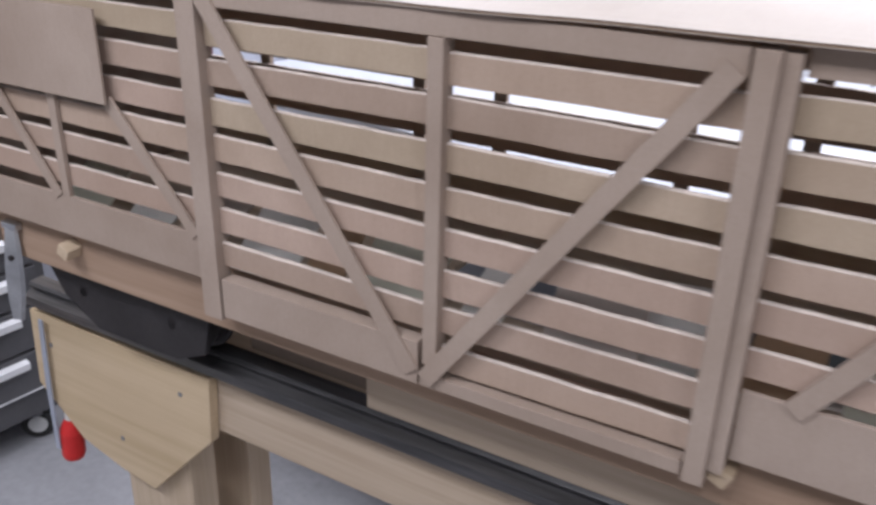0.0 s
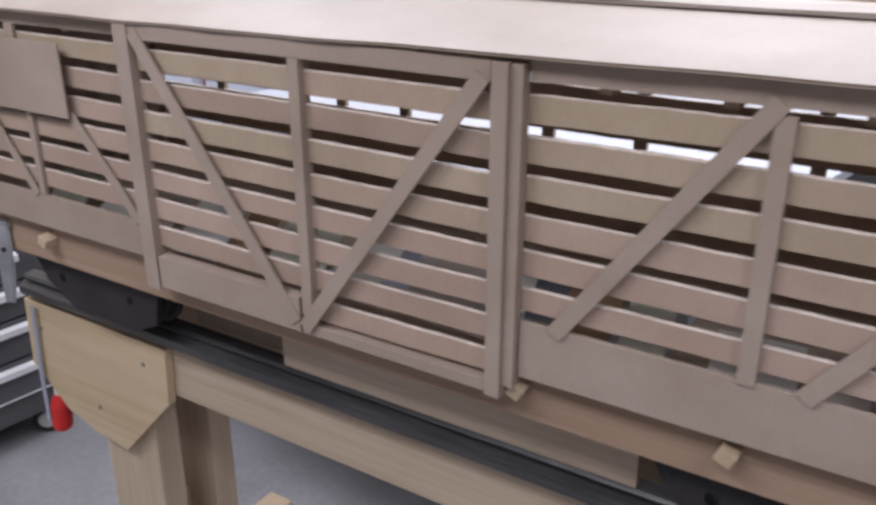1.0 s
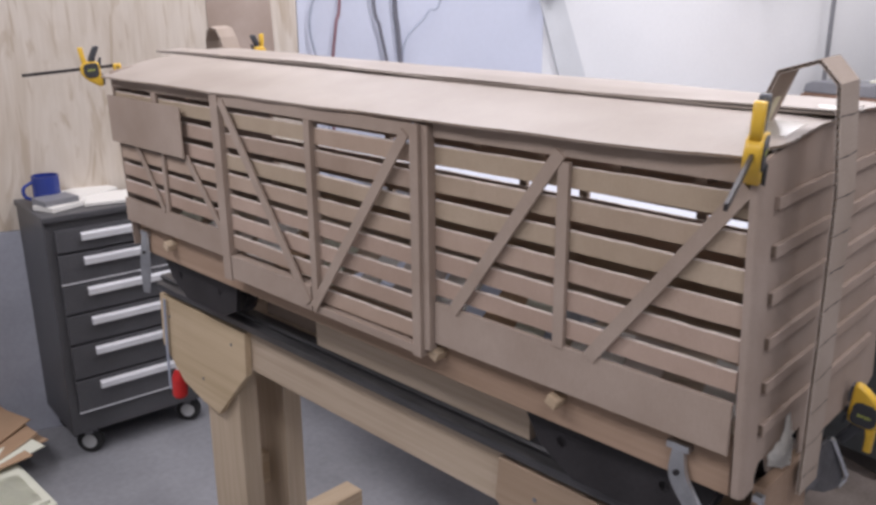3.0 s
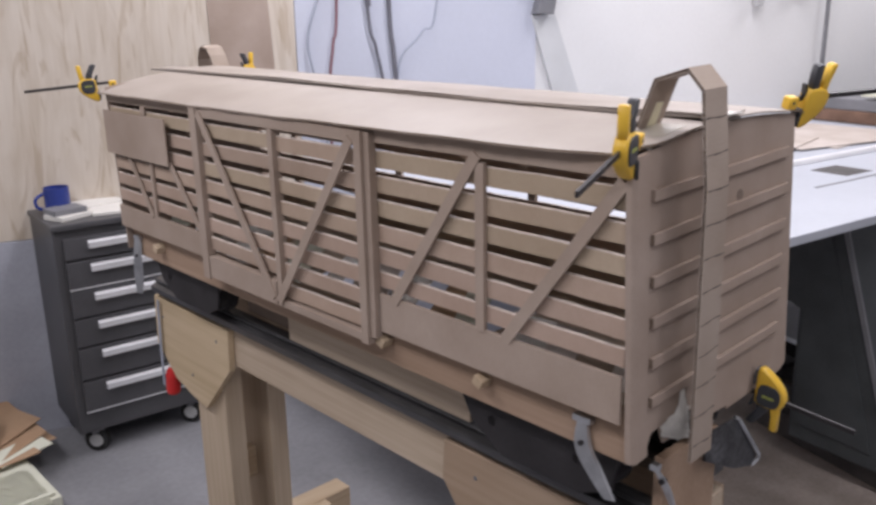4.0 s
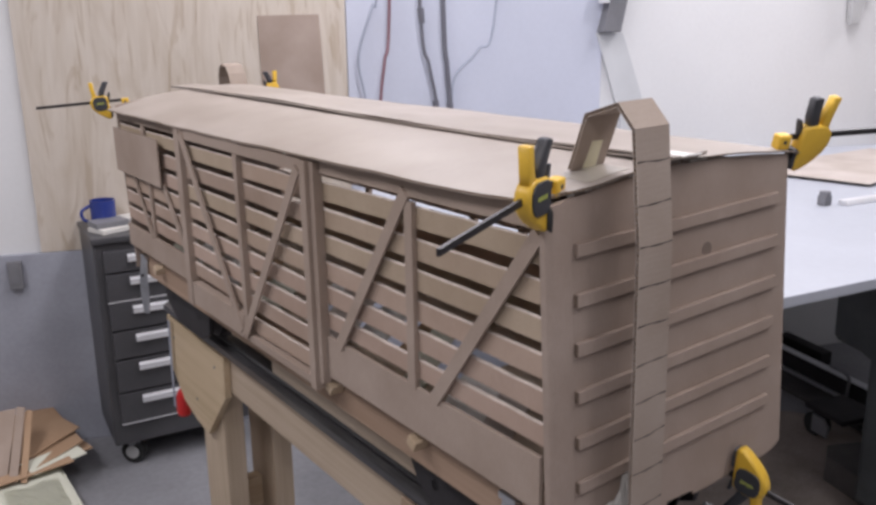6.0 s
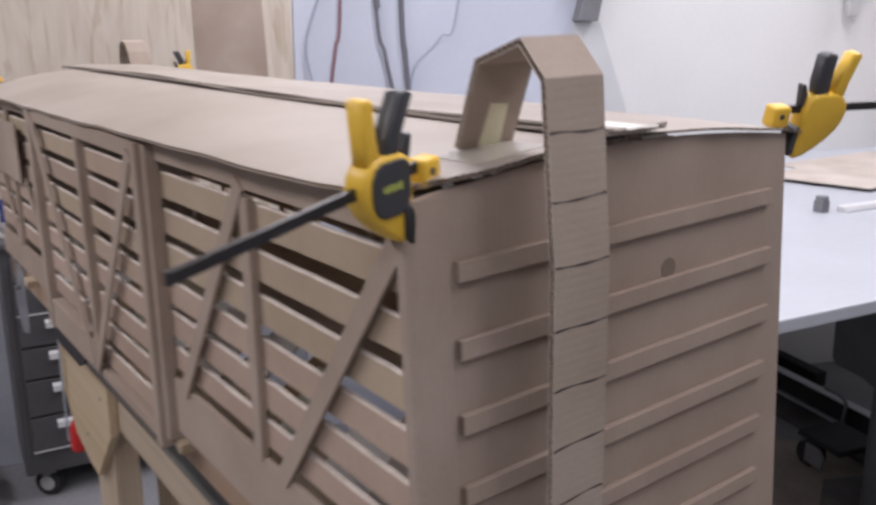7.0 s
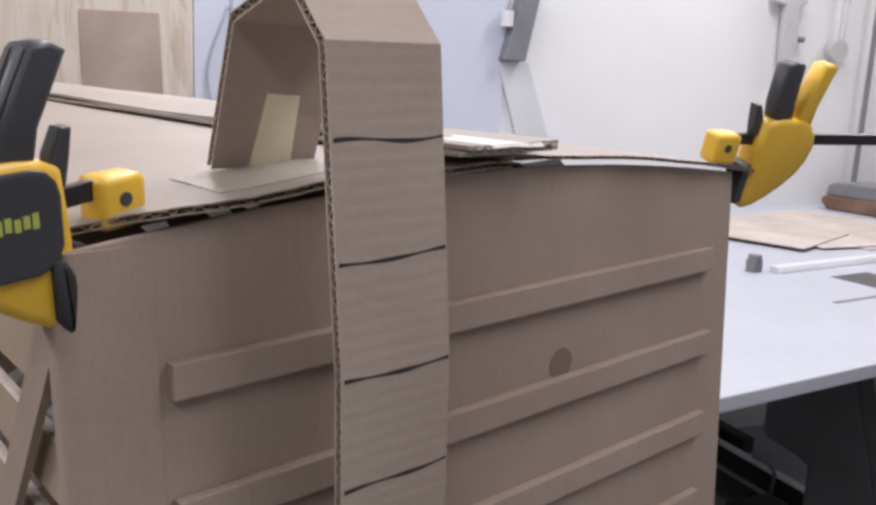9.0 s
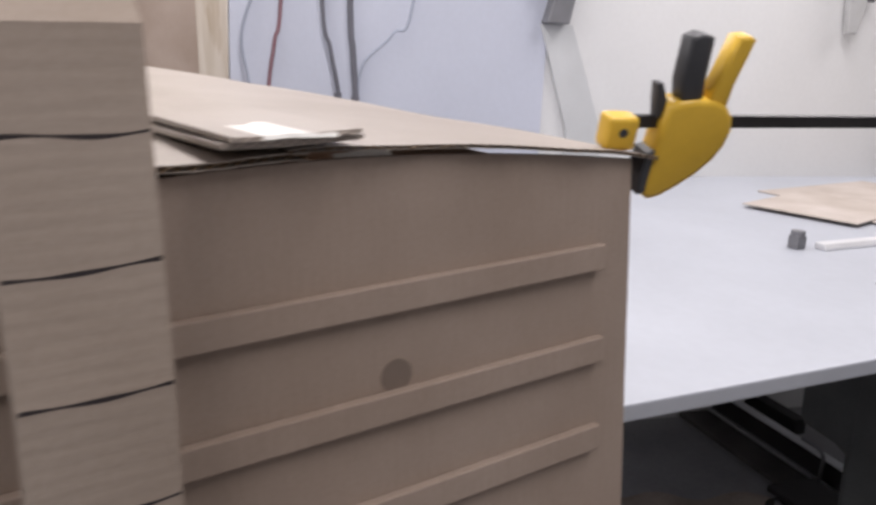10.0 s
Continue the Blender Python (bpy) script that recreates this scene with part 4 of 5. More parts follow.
# ---------------------------------------------------------------- lever clamps of bright steel
def lever_clamp(a, b, bend, label, size=1.0):
    """A pressed steel lever with a pivot and a T-shaped tip, from a (tip) to b."""
    a, b = Vector(a), Vector(b)
    c = thing("locking_pliers", (0, 0, 0), label, "locking pliers", "locking pliers under the car")
    c.matrix_world = CAR @ Matrix.Translation(a)
    d = b - a
    pts = [Vector((0, 0, 0)), d * 0.35 + Vector(bend), d * 0.7 + Vector(bend) * 0.6, d]
    bm = bmesh.new()
    chain = curve_points(pts, 6)
    rows = []
    wide = Vector((0.0112, 0.005, 0)) * size
    for i, p in enumerate(chain):
        u = i / (len(chain) - 1)
        w = wide * (0.65 + 0.5 * math.sin(u * math.pi))
        th = Vector((0.0, -0.004, 0.002))
        rows.append([bm.verts.new(p - w), bm.verts.new(p + w), bm.verts.new(p + w * 0.8 + th), bm.verts.new(p - w * 0.8 + th)])
    for r0, r1 in zip(rows, rows[1:]):
        for k in range(4):
            bm.faces.new((r0[k], r0[(k + 1) % 4], r1[(k + 1) % 4], r1[k]))
    bm.faces.new(rows[0]), bm.faces.new(rows[-1][::-1])
    part("handle", bm, M_STEEL, c)
    bm = bmesh.new()
    box(bm, (-0.016 * size, -0.006, -0.004), (0.016 * size, 0.006, 0.006), 0.0016)
    part("jaw_tip", bm, M_STEEL, c)
    bm = bmesh.new()
    p = chain[5]
    rod(bm, p + Vector((0, -0.007, 0)), p + Vector((0, 0.004, 0)), 0.0042)
    part("rivet", bm, M_BLACK, c)
    return c


lever_clamp((-0.075, 0.008, 1.05), (-0.029, 0.012, 0.935), (-0.012, -0.006, 0), "bright steel locking pliers gripping the side sill")
lever_clamp((-1.509, 0.008, 1.053), (-1.535, 0.004, 0.893), (0.008, -0.006, 0), "bright steel locking pliers on the far end of the sill")
lever_clamp((0.013, 0.060, 0.985), (0.016, 0.110, 0.895), (0.004, 0.0, 0.0), "slim bright steel locking pliers under the end panel", 0.4)
bracket = thing("coupler_bracket", (0, 0, 0), "dark scuffed sheet steel bracket with a bright bent edge", "bracket")
bracket.matrix_world = CAR @ Matrix.Translation((0.006, 0.013, 0.0))
bm = bmesh.new()
prism(bm, [(0.172, 0.986), (0.266, 0.980), (0.343, 0.880), (0.325, 0.867), (0.266, 0.888), (0.172, 0.942)], 0.010, 0.015, "yz", 0.001)
part("plate", bm, M_SCUFF, bracket)
bm = bmesh.new()
tube(bm, [(0.014, 0.258, 0.983), (0.0165, 0.268, 0.978), (0.019, 0.344, 0.882), (0.017, 0.344, 0.873), (0.014, 0.330, 0.866)], 0.0032, 8)
part("bent_edge", bm, M_STEEL, bracket, "bright steel edge")


def tape_patch():
    """Crumpled tape pressed over the foot of the end panel."""
    rng = random.Random(4)
    bm = bmesh.new()
    ny, nz = 12, 16
    grid = []
    for i in range(ny + 1):
        row = []
        for j in range(nz + 1):
            u, v = i / ny, j / nz
            y = 0.060 + 0.073 * u + rng.uniform(-0.0014, 0.0014)
            foot = 1.038 - 0.036 * u ** 0.8
            top = 1.050 + 0.010 * math.sin(3 * u) + 0.042 * math.exp(-((u - 0.74) / 0.13) ** 2)
            z = foot + (top - foot) * v + rng.uniform(-0.0015, 0.0015)
            row.append(bm.verts.new((0.003 + 0.0025 * rng.random() + 0.005 * math.sin(3.1 * v) * math.sin(3.1 * u), y, z)))
        grid.append(row)
    for i in range(ny):
        for j in range(nz):
            bm.faces.new((grid[i][j], grid[i + 1][j], grid[i + 1][j + 1], grid[i][j + 1]))
    bmesh.ops.solidify(bm, geom=bm.faces, thickness=0.0005)
    ob = tagged(link_mesh("tape_patch", bm, M_TAPEW), "crumpled white tape at the foot of the end panel", "tape")
    ob.matrix_world = CAR @ END


tape_patch()


# ---------------------------------------------------------------- tool cabinet and things on it
def tool_cabinet():
    c = thing("tool_cabinet", (0, 0, 0), "dark grey steel tool cabinet on castors with six drawers", "tool cabinet")
    c.matrix_world = Matrix.Translation((-2.418, 0.092, 0)) @ Matrix.Rotation(radians(-6), 4, "Z")
    w, d, z0, z1 = 0.515, 0.34, 0.10, 0.885
    bm = bmesh.new()
    box(bm, (-d, 0, z0), (-0.012, w, z1), 0.006)
    part("body", bm, M_CAB, c)
    bm = bmesh.new()
    box(bm, (-d - 0.005, -0.006, z1), (0.006, w + 0.006, z1 + 0.022), 0.005)
    part("top", bm, M_CAB, c)
    z = 0.858
    for k, h in enumerate((0.086, 0.109, 0.109, 0.112, 0.130, 0.126)):
        bm = bmesh.new()
        box(bm, (-0.012, 0.03, z - h + 0.004), (0.004, w - 0.03, z - 0.004), 0.003)
        dr = part("drawer", bm, M_CABFRONT, c)
        bm = bmesh.new()
        prism(bm, [(0.004, -0.012), (0.020, -0.010), (0.022, 0.010), (0.004, 0.016)], 0.11, w - 0.10, "xz", 0.0015)
        bmesh.ops.transform(bm, matrix=Matrix.Translation((0, 0, z - 0.035)), verts=bm.verts)
        part("handle", bm, M_HANDLE, dr, "pale aluminium drawer pull")
        z -= h
        if k in (1, 5):
            bm = bmesh.new()
            box(bm, (-0.006, 0.03, z + 0.0005), (0.0055, w - 0.03, z + 0.0045))
            part("trim_line", bm, M_HANDLE, c)
    for x in (-d + 0.06, -0.06):
        for y in (0.07, w - 0.07):
            bm = bmesh.new()
            rod(bm, (x - 0.011, y + 0.009, 0.045), (x + 0.011, y - 0.009, 0.045), 0.045, None, 24)
            wh = part("castor", bm, M_TREAD, c)
            bm = bmesh.new()
            rod(bm, (x - 0.014, y + 0.0115, 0.045), (x + 0.014, y - 0.0115, 0.045), 0.026, None, 20)
            part("hub", bm, M_RIM, wh)
            bm = bmesh.new()
            box(bm, (x - 0.022, y - 0.022, 0.075), (x + 0.022, y + 0.022, 0.101), 0.004)
            part("fork", bm, M_GREY, wh)
    return c


tool_cabinet()
bm = bmesh.new()
rod(bm, (0, 0, 0), (0, 0, 0.10), 0.045, None, 28)
bmesh.ops.delete(bm, geom=[f for f in bm.faces if f.calc_center_median().z > 0.099], context="FACES_ONLY")
mug = thing("mug", (-2.60, 0.185, 0.908), "dark blue glazed mug standing on the tool cabinet", "mug")
mb = part("cup", bm, M_BLUE, mug, smooth=False)
sol = mb.modifiers.new("wall", "SOLIDIFY")
sol.thickness = 0.004
bm = bmesh.new()
tube(bm, curve_points([(0.0, -0.043, 0.02), (0.0, -0.072, 0.035), (0.0, -0.075, 0.065), (0.0, -0.043, 0.083)], 6), 0.006)
part("handle", bm, M_BLUE, mug)
for k, (x, y, a, w, d, h, mt) in enumerate(((-2.51, 0.19, 0.3, 0.1, 0.14, 0.018, M_PAPER), (-2.52, 0.18, 0.1, 0.09, 0.12, 0.02, M_GREY), (-2.50, 0.38, -0.3, 0.16, 0.22, 0.012, M_PAPER), (-2.63, 0.34, 0.2, 0.12, 0.16, 0.02, M_PAPER))):
    bm = bmesh.new()
    z = 0.908 + (0.0182 if k == 1 else 0)
    box(bm, (-w / 2, -d / 2, 0), (w / 2, d / 2, h), 0.002, Matrix.Translation((x, y, z)) @ Matrix.Rotation(a, 4, "Z"))
    tagged(link_mesh("paper_pad", bm, mt), "loose stack of papers lying on the tool cabinet", "paper pad", "paper pads on the cabinet")

# red bottle hung beside the trestle
can = thing("red_bottle", (-1.604, 0.102, 0.588), "red plastic bottle hanging on a grey strap beside the trestle", "bottle")
can.matrix_world = Matrix.Translation((-1.604, 0.102, 0.588)) @ Matrix.Rotation(radians(6), 4, "Y")
bm = bmesh.new()
prof = [(-0.042, 0.011), (-0.038, 0.018), (-0.03, 0.0205), (0.02, 0.0205), (0.032, 0.017), (0.046, 0.010)]
for (za, ra), (zb, rb) in zip(prof, prof[1:]):
    rod(bm, (0, 0, za), (0, 0, zb), ra, rb, 24)
bot = part("bottle", bm, M_RED, can)
bm = bmesh.new()
rod(bm, (0, 0, 0.0462), (0, 0, 0.064), 0.010, None, 16)
part("cap", bm, M_PAPER, bot, "pale screw cap")
bm = bmesh.new()
prism(bm, [(-0.014, -0.012), (-0.004, -0.012), (-0.012, 0.12), (-0.016, 0.252), (-0.026, 0.252), (-0.024, 0.12)], -0.024, -0.0215, "xz")
part("strap", bm, M_HOSEG, can, "grey strap holding the bottle")

# scrap cardboard pile
crate = thing("cream_box", (0, 0, 0), "low cream coloured box on the floor under scrap card", "box")
bm = bmesh.new()
box(bm, (-3.0, -0.70, 0.0), (-2.085, -0.105, 0.085), 0.004)
part("body", bm, M_CREAM, crate)
bm = bmesh.new()
box(bm, (-2.0845, -0.24, 0.0), (-2.0815, -0.232, 0.08))
part("slot", bm, M_DARKGREY, crate)
bm = bmesh.new()
box(bm, (-2.985, -0.685, 0.0855), (-2.10, -0.12, 0.098), 0.003)
part("lid", bm, M_CREAM, crate)
def scrap(p, u, v, label, mat):
    """One loose sheet from a corner and two edges."""
    p, u, v = Vector(p), Vector(u), Vector(v)
    n = u.cross(v).normalized() * 0.004
    bm = bmesh.new()
    lo = [bm.verts.new(q) for q in (p, p + u, p + u + v, p + v)]
    hi = [bm.verts.new(q + n) for q in (p, p + u, p + u + v * 0.985, p + v * 1.01)]
    bm.faces.new(lo[::-1]), bm.faces.new(hi)
    for k in range(4):
        bm.faces.new((lo[k], lo[(k + 1) % 4], hi[(k + 1) % 4], hi[k]))
    bmesh.ops.recalc_face_normals(bm, faces=bm.faces)
    return tagged(link_mesh("card_sheet", bm, mat), label, "cardboard sheet", "scrap cardboard sheets")


LYING, UPRIGHT = "loose sheet of scrap corrugated cardboard on the pile", "scrap cardboard sheet leaning upright in the pile"
scrap((-2.92, -0.50, 0.0985), (0.52, 0.10, 0.004), (-0.06, 0.42, 0.004), LYING, M_BROWNBOX)
scrap((-2.80, -0.46, 0.107), (0.46, 0.03, 0.004), (-0.02, 0.36, 0.012), LYING, M_BROWNBOX)
scrap((-2.86, -0.30, 0.118), (0.40, 0.10, 0.012), (-0.09, 0.20, 0.03), LYING, M_BROWNBOX)
scrap((-2.80, -0.27, 0.135), (0.43, 0.04, -0.018), (-0.10, 0.22, 0.022), LYING, M_BROWNBOX)
scrap((-2.44, -0.235, 0.128), (0.09, 0.03, -0.012), (-0.05, 0.19, 0.004), LYING, M_CREAM)
scrap((-2.40, -0.285, 0.112), (-0.05, -0.46, 0.004), (-0.20, 0.085, 0.165), UPRIGHT, M_SIDE)
scrap((-2.355, -0.262, 0.106), (-0.022, -0.024, 0.002), (-0.23, 0.09, 0.172), UPRIGHT, M_SIDE)
scrap((-2.335, -0.235, 0.106), (-0.016, -0.018, 0.002), (-0.24, 0.085, 0.158), UPRIGHT, M_BROWNBOX)
scrap((-2.30, -0.36, 0.1), (-0.06, -0.30, 0.004), (-0.10, 0.04, 0.05), UPRIGHT, M_BROWNBOX)
bm = bmesh.new()
rng = random.Random(8)
grid = [[bm.verts.new((-2.31 + 0.24 * u / 8 + rng.uniform(-0.004, 0.004), -0.31 + 0.17 * v / 8, (0.106 if u < 7 else 0.106 - 0.012 * (u - 6)) + rng.uniform(-0.004, 0.004))) for v in range(9)] for u in range(9)]
for u in range(8):
    for v in range(8):
        bm.faces.new((grid[u][v], grid[u + 1][v], grid[u + 1][v + 1], grid[u][v + 1]))
bmesh.ops.solidify(bm, geom=bm.faces, thickness=0.0012)
tagged(link_mesh("paper_sheet", bm, M_CREAM), "crumpled cream paper lying over the edge of the pile", "paper")

# ---------------------------------------------------------------- things on the wall
bm = bmesh.new()
box(bm, (0.0205, -0.286, 0.664), (0.045, -0.234, 0.773), 0.004)
ob = tagged(in_wall(link_mesh("socket_box", bm, M_GREY)), "dark grey electric socket box on the lower wall", "socket box")
bm = bmesh.new()
box(bm, (0.0455, -0.276, 0.685), (0.048, -0.245, 0.75), 0.001)
part("cover", bm, M_GREY, ob)
bm = bmesh.new()
prism(bm, [(0.708, 1.28), (0.952, 1.28), (0.938, 1.664), (0.702, 1.661)], 0.0185, 0.0225, "yz", 0.0008)
tagged(in_wall(link_mesh("pinned_cardboard", bm, M_END)), "grey-brown cardboard panel pinned to the plywood", "cardboard")


def hose(name, pts, r, mat, label):
    bm = bmesh.new()
    tube(bm, curve_points([(0.05 + (p[2] if len(p) > 2 else 0), p[0], p[1]) for p in pts], 8), r, 10)
    return tagged(in_wall(link_mesh(name, bm, mat, smooth=True)), label, "hose", "hoses and cables on the wall")


hose("cable", [(1.19, 2.9), (1.165, 1.8), (1.143, 1.69), (1.084, 1.5), (1.11, 1.32), (1.17, 0.9)], 0.005, M_HOSEG, "thin pale blue cable hanging on the wall")
hose("hose", [(1.25, 2.9), (1.212, 1.68), (1.188, 1.48), (1.168, 1.31), (1.16, 0.9)], 0.0065, M_HOSER, "dark red air hose hanging on the wall")
hose("hose", [(1.30, 2.9), (1.338, 1.68), (1.372, 1.46), (1.404, 1.28), (1.42, 0.95)], 0.007, M_HOSEB, "dark air hose hanging on the wall")
hose("hose", [(1.41, 2.9), (1.432, 1.68), (1.447, 1.45), (1.460, 1.27), (1.465, 0.95)], 0.0105, M_HOSEB, "thick dark hose hanging on the wall")
hose("cable", [(1.74, 2.9), (1.655, 1.685), (1.58, 1.52), (1.483, 1.42), (1.462, 1.3)], 0.0045, M_HOSEG, "thin pale blue cable looped to the hoses")
for s, z in ((1.342, 1.655), (1.400, 1.29), (1.460, 1.28)):
    bm = bmesh.new()
    rod(bm, (0.05, s - 0.003, z + 0.03), (0.05, s + 0.002, z - 0.03), 0.0135, 0.012, 12)
    tagged(in_wall(link_mesh("hose_coupling", bm, M_HOSEB)), "dark hose coupling on the wall hose", "hose coupling", "hose couplings")

brk = thing("wall_bracket", (0, 0, 0), "grey steel bracket on the white wall", "bracket")
in_wall(brk)
bm = bmesh.new()
prism(bm, [(2.125, 1.582), (2.21, 1.580), (2.258, 1.83), (2.185, 1.83)], 0.005, 0.07, "yz", 0.006)
part("bracket_arm", bm, M_GREY, brk)
bm = bmesh.new()
rod(bm, (0.05, 2.135, 1.70), (0.05, 2.135, 1.755), 0.024, None, 16)
part("knob", bm, M_HANDLE, brk)
# slanted grey sheet: the bracket's shadow on the wall, modelled as a flat piece
bm = bmesh.new()
prism(bm, [(2.12, 1.579), (2.245, 1.579), (2.39, 1.20), (2.42, 0.0), (2.30, 0.0), (2.25, 1.20)], 0.002, 0.02, "yz", 0.004)
tagged(in_wall(link_mesh("conduit", bm, M_PALEGREY)), "flat grey sheet standing in for the shadow below the bracket", "conduit")
bm = bmesh.new()
rod(bm, (0.03, 3.88, 1.0), (0.03, 3.88, 2.95), 0.011, None, 12)
tagged(in_wall(link_mesh("pipe", bm, M_GREY)), "thin grey pipe on the white wall", "pipe")
tl = thing("hanging_tool", (0, 0, 0), "grey hand tool hanging on the white wall", "hand tool")
in_wall(tl)
bm = bmesh.new()
prism(bm, [(3.385, 1.60), (3.425, 1.60), (3.452, 1.70), (3.450, 1.80), (3.44, 1.86), (3.478, 1.875), (3.475, 1.925), (3.42, 1.935), (3.31, 1.920), (3.315, 1.875), (3.375, 1.865), (3.375, 1.72)], 0.02, 0.05, "yz", 0.005)
part("blade", bm, M_RIM, tl)
bm = bmesh.new()
rod(bm, (0.035, 3.452, 1.735), (0.035, 3.49, 1.735), 0.014, None, 12)
part("knob", bm, M_GREY, tl)
bm = bmesh.new()
rod(bm, (0.01, 3.68, 1.70), (0.05, 3.68, 1.70), 0.045, None, 20)
tagged(in_wall(link_mesh("round_gauge", bm, M_RIM)), "round grey gauge on the white wall", "gauge")
bm = bmesh.new()
tube(bm, curve_points([(0.03, 3.70, 1.746), (0.03, 3.705, 2.1), (0.03, 3.69, 2.5), (0.03, 3.69, 2.95)], 6), 0.011, 10)
tagged(in_wall(link_mesh("cable", bm, M_PALEGREY)), "pale grey cable running up the white wall", "cable")

# ---------------------------------------------------------------- saw table beyond the car
TZ = 1.03
table = thing("saw_table", (0, 0, 0), "large white topped saw table with a black base", "saw table")
table.matrix_world = Matrix.Translation((-0.334, 1.277, 0)) @ Matrix.Rotation(radians(-9), 4, "Z")
bm = bmesh.new()
box(bm, (-1.66, -0.62, TZ - 0.028), (0.0, 2.4, TZ), 0.004)
part("tabletop", bm, M_TABLE, table, "white laminate table top")
# flared pedestal of the saw, stepped at its inner side
bm = bmesh.new()
prism(bm, [(-0.36, 0.10), (-0.365, 0.585), (-0.40, 0.60), (-0.49, 0.612), (-0.505, 0.63), (-0.515, TZ - 0.03), (-0.275, TZ - 0.03), (0.02, 0.10)], 0.62, 1.75, "xz", 0.008)
base = part("base", bm, M_DARKGREEN, table, "dark flared machine base cabinet")
bm = bmesh.new()
prism(bm, [(-0.268, TZ - 0.032), (-0.248, TZ - 0.032), (0.026, 0.17), (0.006, 0.17)], 0.610, 0.6195, "xz", 0.002)
part("strut", bm, M_GREY, base, "grey edge strip down the flared base")
bm = bmesh.new()
prism(bm, [(-0.345, 0.16), (-0.35, 0.93), (-0.29, 0.93), (-0.05, 0.16)], 0.613, 0.6195, "xz", 0.003)
part("side_panel", bm, M_DARKGREEN, base)
# dark low block: rolling base and the shade beneath the pedestal as one shape
bm = bmesh.new()
prism(bm, [(-0.66, 0.86), (-0.60, 0.78), (0.10, 0.66), (0.12, 1.8), (-0.40, 1.8), (-0.62, 1.0)], 0.0, 0.0995, "xy", 0.01)
part("plinth_and_shade", bm, M_DARKGREY, base)
# mobile base: a steel channel with bright edges, a low dark strip and a castor
mobile = thing("mobile_base", (0, 0, 0), "black steel rolling base frame standing on the floor beneath the saw", "rolling base")
mobile.matrix_world = table.matrix_world @ Matrix.Translation((-0.9, 1.39, 0)) @ Matrix.Rotation(radians(-7), 4, "Z")
for nm, lo, hi, mt in (("channel_web", (-1.1, 0.004, 0.03), (0.42, 0.04, 0.108), M_BLACK), ("lower_flange", (-1.1, -0.012, 0.018), (0.42, 0.04, 0.0295), M_ALU), ("upper_flange", (-1.1, -0.002, 0.1085), (0.42, 0.04, 0.115), M_ALU),
                       ("low_dark_strip", (-1.1, -0.15, 0.001), (0.42, -0.014, 0.02), M_DARKGREY), ("cross_bar", (-1.1, 0.16, 0.03), (-0.42, 0.22, 0.095), M_BLACK)):
    bm = bmesh.new()
    box(bm, lo, hi, 0.002)
    part(nm, bm, mt, mobile)
bm = bmesh.new()
tube(bm, curve_points([(-0.22, 0.015, 0.13), (-0.13, 0.005, 0.135), (-0.085, -0.012, 0.12), (-0.08, -0.02, 0.07), (-0.082, -0.02, 0.012)], 6), 0.0075, 10)
part("lift_handle", bm, M_GREY, mobile)
bm = bmesh.new()
rod(bm, (0.07, -0.345, 0.048), (0.07, -0.295, 0.048), 0.048, None, 24)
wheel = part("castor", bm, M_TREAD, mobile)
bm = bmesh.new()
prism(bm, [(0.08, 0.03), (0.16, 0.028), (0.165, 0.075), (0.14, 0.10), (0.08, 0.102)], -0.362, -0.350, "xz", 0.003)
part("fork", bm, M_GREY, wheel)
bm = bmesh.new()
box(bm, (0.02, -0.345, 0.102), (0.22, -0.15, 0.125), 0.004)
part("outrigger", bm, M_BLACK, mobile)
for y in (-0.5, 2.3):
    bm = bmesh.new()
    box(bm, (-0.16, y - 0.03, 0), (-0.10, y + 0.03, TZ - 0.029), 0.004)
    part("leg", bm, M_GREY, table)
bm = bmesh.new()
prism(bm, [(-0.622, TZ + 0.0005), (-0.585, TZ + 0.0005), (-0.585, TZ + 0.006), (-0.593, TZ + 0.016), (-0.622, TZ + 0.016)], 0.72, 2.3, "xz", 0.002)
part("fence_rail", bm, M_HANDLE, table, "aluminium fence rail")
bm = bmesh.new()
box(bm, (-0.652, 0.655, TZ + 0.0005), (-0.62, 0.687, TZ + 0.034), 0.003)
rod(bm, (-0.636, 0.671, TZ + 0.034), (-0.636, 0.671, TZ + 0.046), 0.018, None, 20)
part("fence_knob", bm, M_GREY, table)
for x0, x1, y0, y1 in ((-0.51, -0.37, 0.83, 0.99), (-0.328, -0.316, 0.57, 1.9), (-0.285, -0.28, 1.9, 2.3)):
    bm = bmesh.new()
    box(bm, (x0, y0, TZ + 0.0003), (x1, y1, TZ + 0.0013))
    part("slot_plate", bm, M_DARKGREY if x1 - x0 > 0.05 else M_GREY, table, "dark slot plate")
carriage = thing("machine_carriage", (0, 0, 0), "dark brown machine carriage standing on the saw table", "machine carriage")
carriage.matrix_world = table.matrix_world @ Matrix.Translation((-1.43, 2.09, TZ))
bm = bmesh.new()
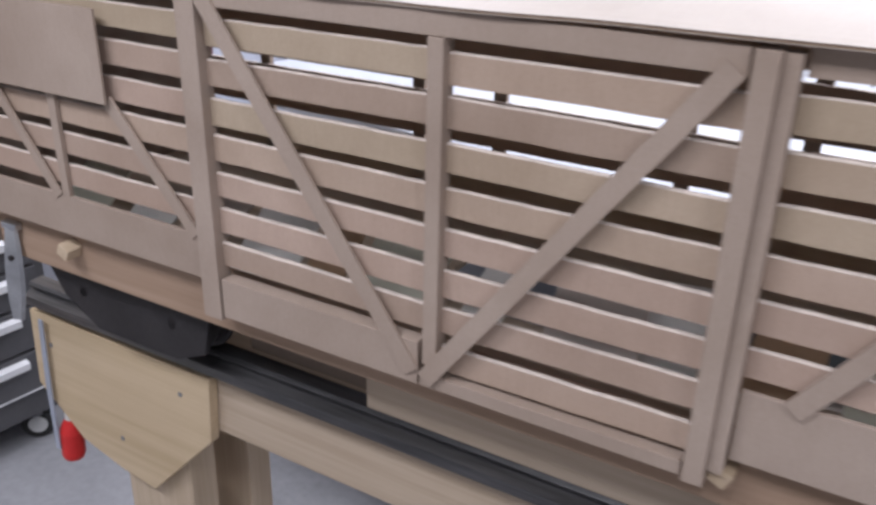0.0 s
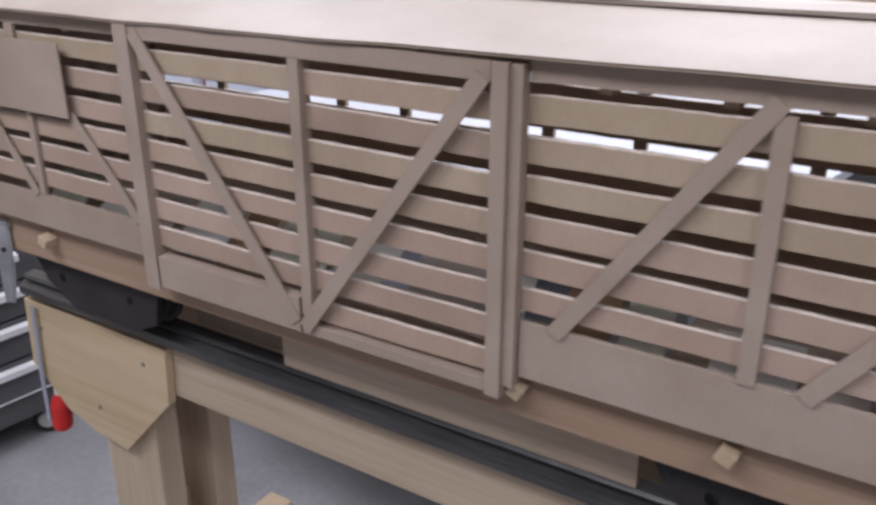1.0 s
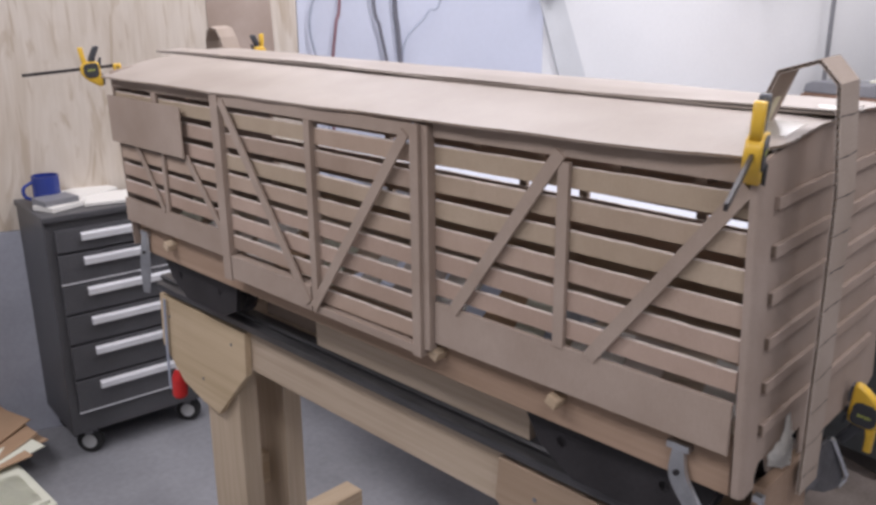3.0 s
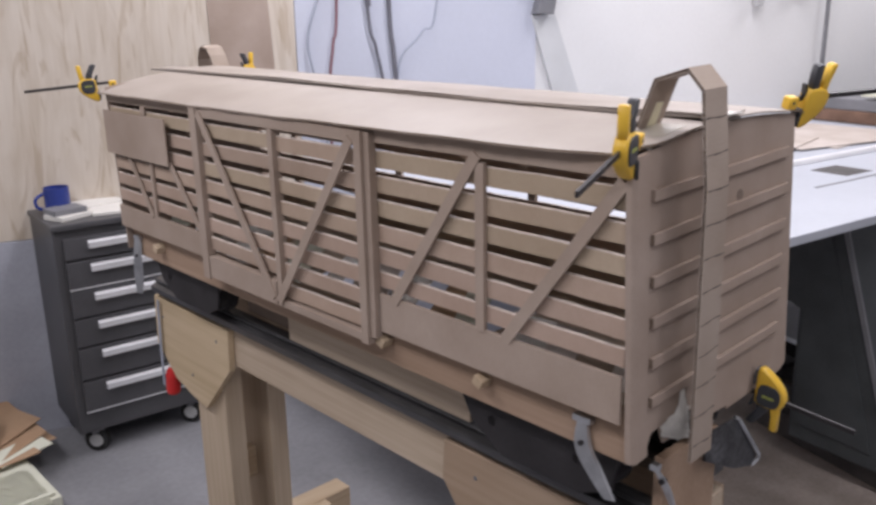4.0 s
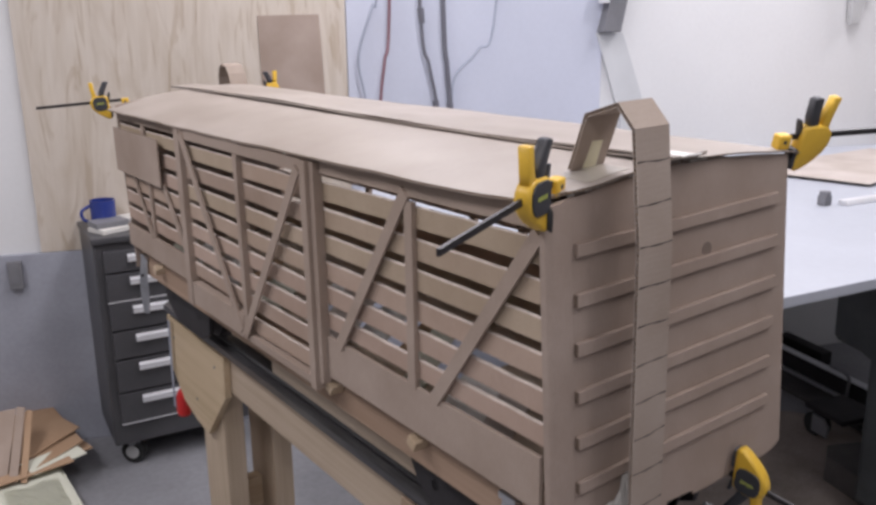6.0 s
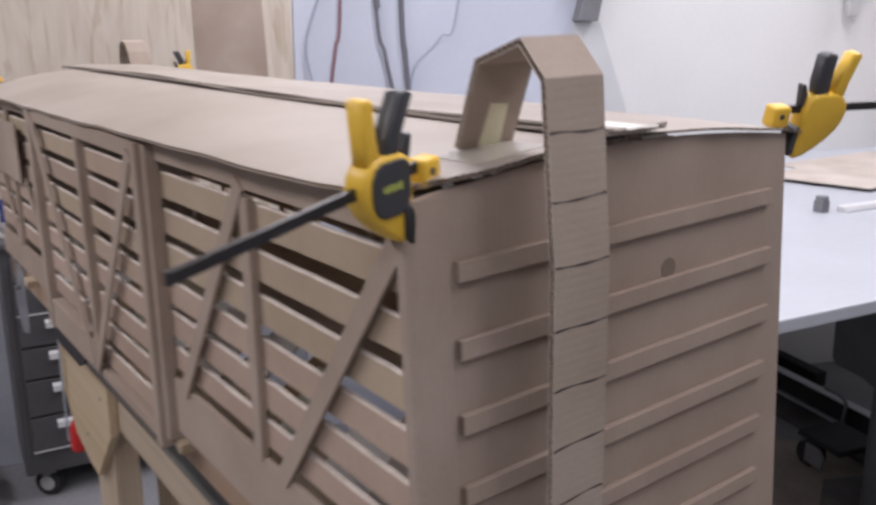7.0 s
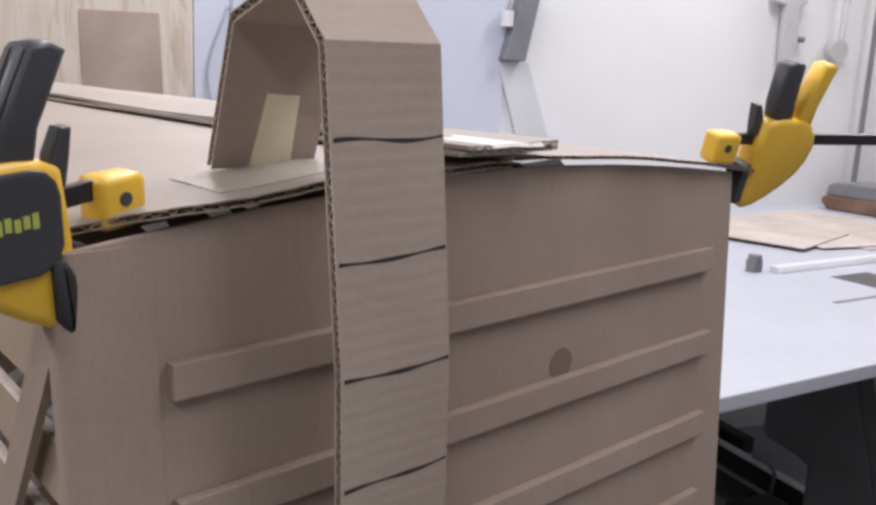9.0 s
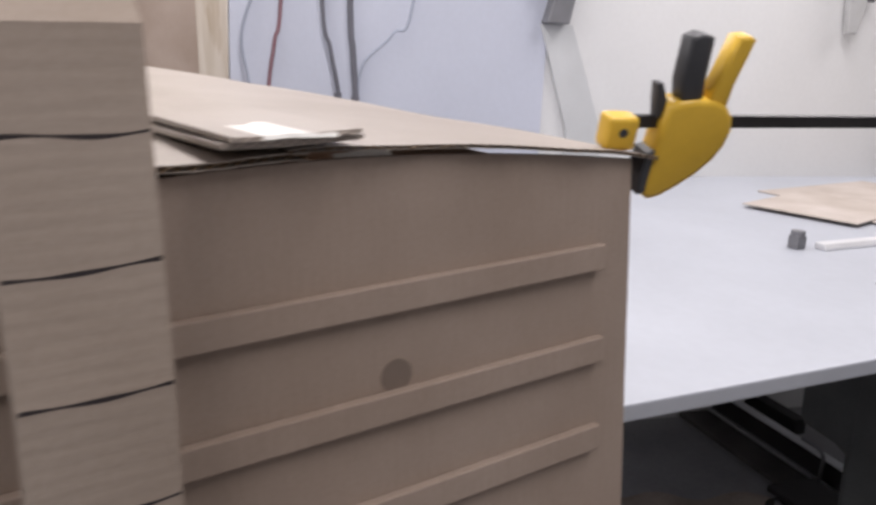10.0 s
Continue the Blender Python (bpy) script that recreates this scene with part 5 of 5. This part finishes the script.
prism(bm, [(0.0, 0.03), (0.03, 0.001), (1.10, 0.001), (1.10, 0.062), (0.02, 0.062), (0.0, 0.05)], 0.0, 0.26, "xz", 0.008)
part("body", bm, M_RUST, carriage, "rusty brown lower body")
bm = bmesh.new()
prism(bm, [(0.01, 0.0625), (1.10, 0.0625), (1.10, 0.118), (0.05, 0.118), (0.02, 0.105)], 0.01, 0.25, "xz", 0.006)
part("top_plate", bm, M_GREY, carriage)
rng = random.Random(5)
for k in range(6):
    bm = bmesh.new()
    w, d = rng.uniform(0.46, 0.62), rng.uniform(0.19, 0.25)
    box(bm, (-w / 2, -d / 2, 0), (w / 2, d / 2, 0.012), 0.0015)
    ob = tagged(link_mesh("card_sheet", bm, (M_PALECARD, M_CREAM, M_BROWNBOX)[k % 3]), "pale board lying in the stack on the machine carriage", "board", "boards stacked on the carriage")
    ob.matrix_world = carriage.matrix_world @ Matrix.Translation((0.70 + rng.uniform(-0.06, 0.06), 0.13, 0.1185 + 0.0165 * k)) @ Matrix.Rotation(rng.uniform(-0.12, 0.12), 4, "Z")
for k, (x, y, r, w, d) in enumerate(((-1.06, 1.62, 0.12, 0.62, 0.66), (-0.92, 1.50, -0.15, 0.40, 0.62), (-1.0, 1.22, 0.3, 0.36, 0.44))):
    bm = bmesh.new()
    box(bm, (-w / 2, -d / 2, 0), (w / 2, d / 2, 0.004), 0.0008)
    tagged(link_mesh("card_sheet", bm, M_PALECARD), "flat sheet of pale cardboard lying on the saw table", "cardboard sheet", "cardboard on the saw table").matrix_world = table.matrix_world @ Matrix.Translation((x, y, TZ + 0.0008 + 0.005 * k)) @ Matrix.Rotation(r, 4, "Z")

ring = []
for k in range(120):
    t = 2 * math.pi * k / 120
    r = 1.0 + 0.12 * math.sin(3 * t + 1) + 0.07 * math.sin(7 * t) + 0.03 * math.sin(19 * t + 2)
    ring.append((-0.60 + 0.85 * r * math.cos(t), 1.85 + 0.80 * r * math.sin(t)))
bm = bmesh.new()
prism(bm, ring, 0.0006, 0.004, "xy")
tagged(link_mesh("sawdust", bm, M_DUST), "thin layer of brown sawdust on the floor by the saw table", "sawdust", kind="stuff")
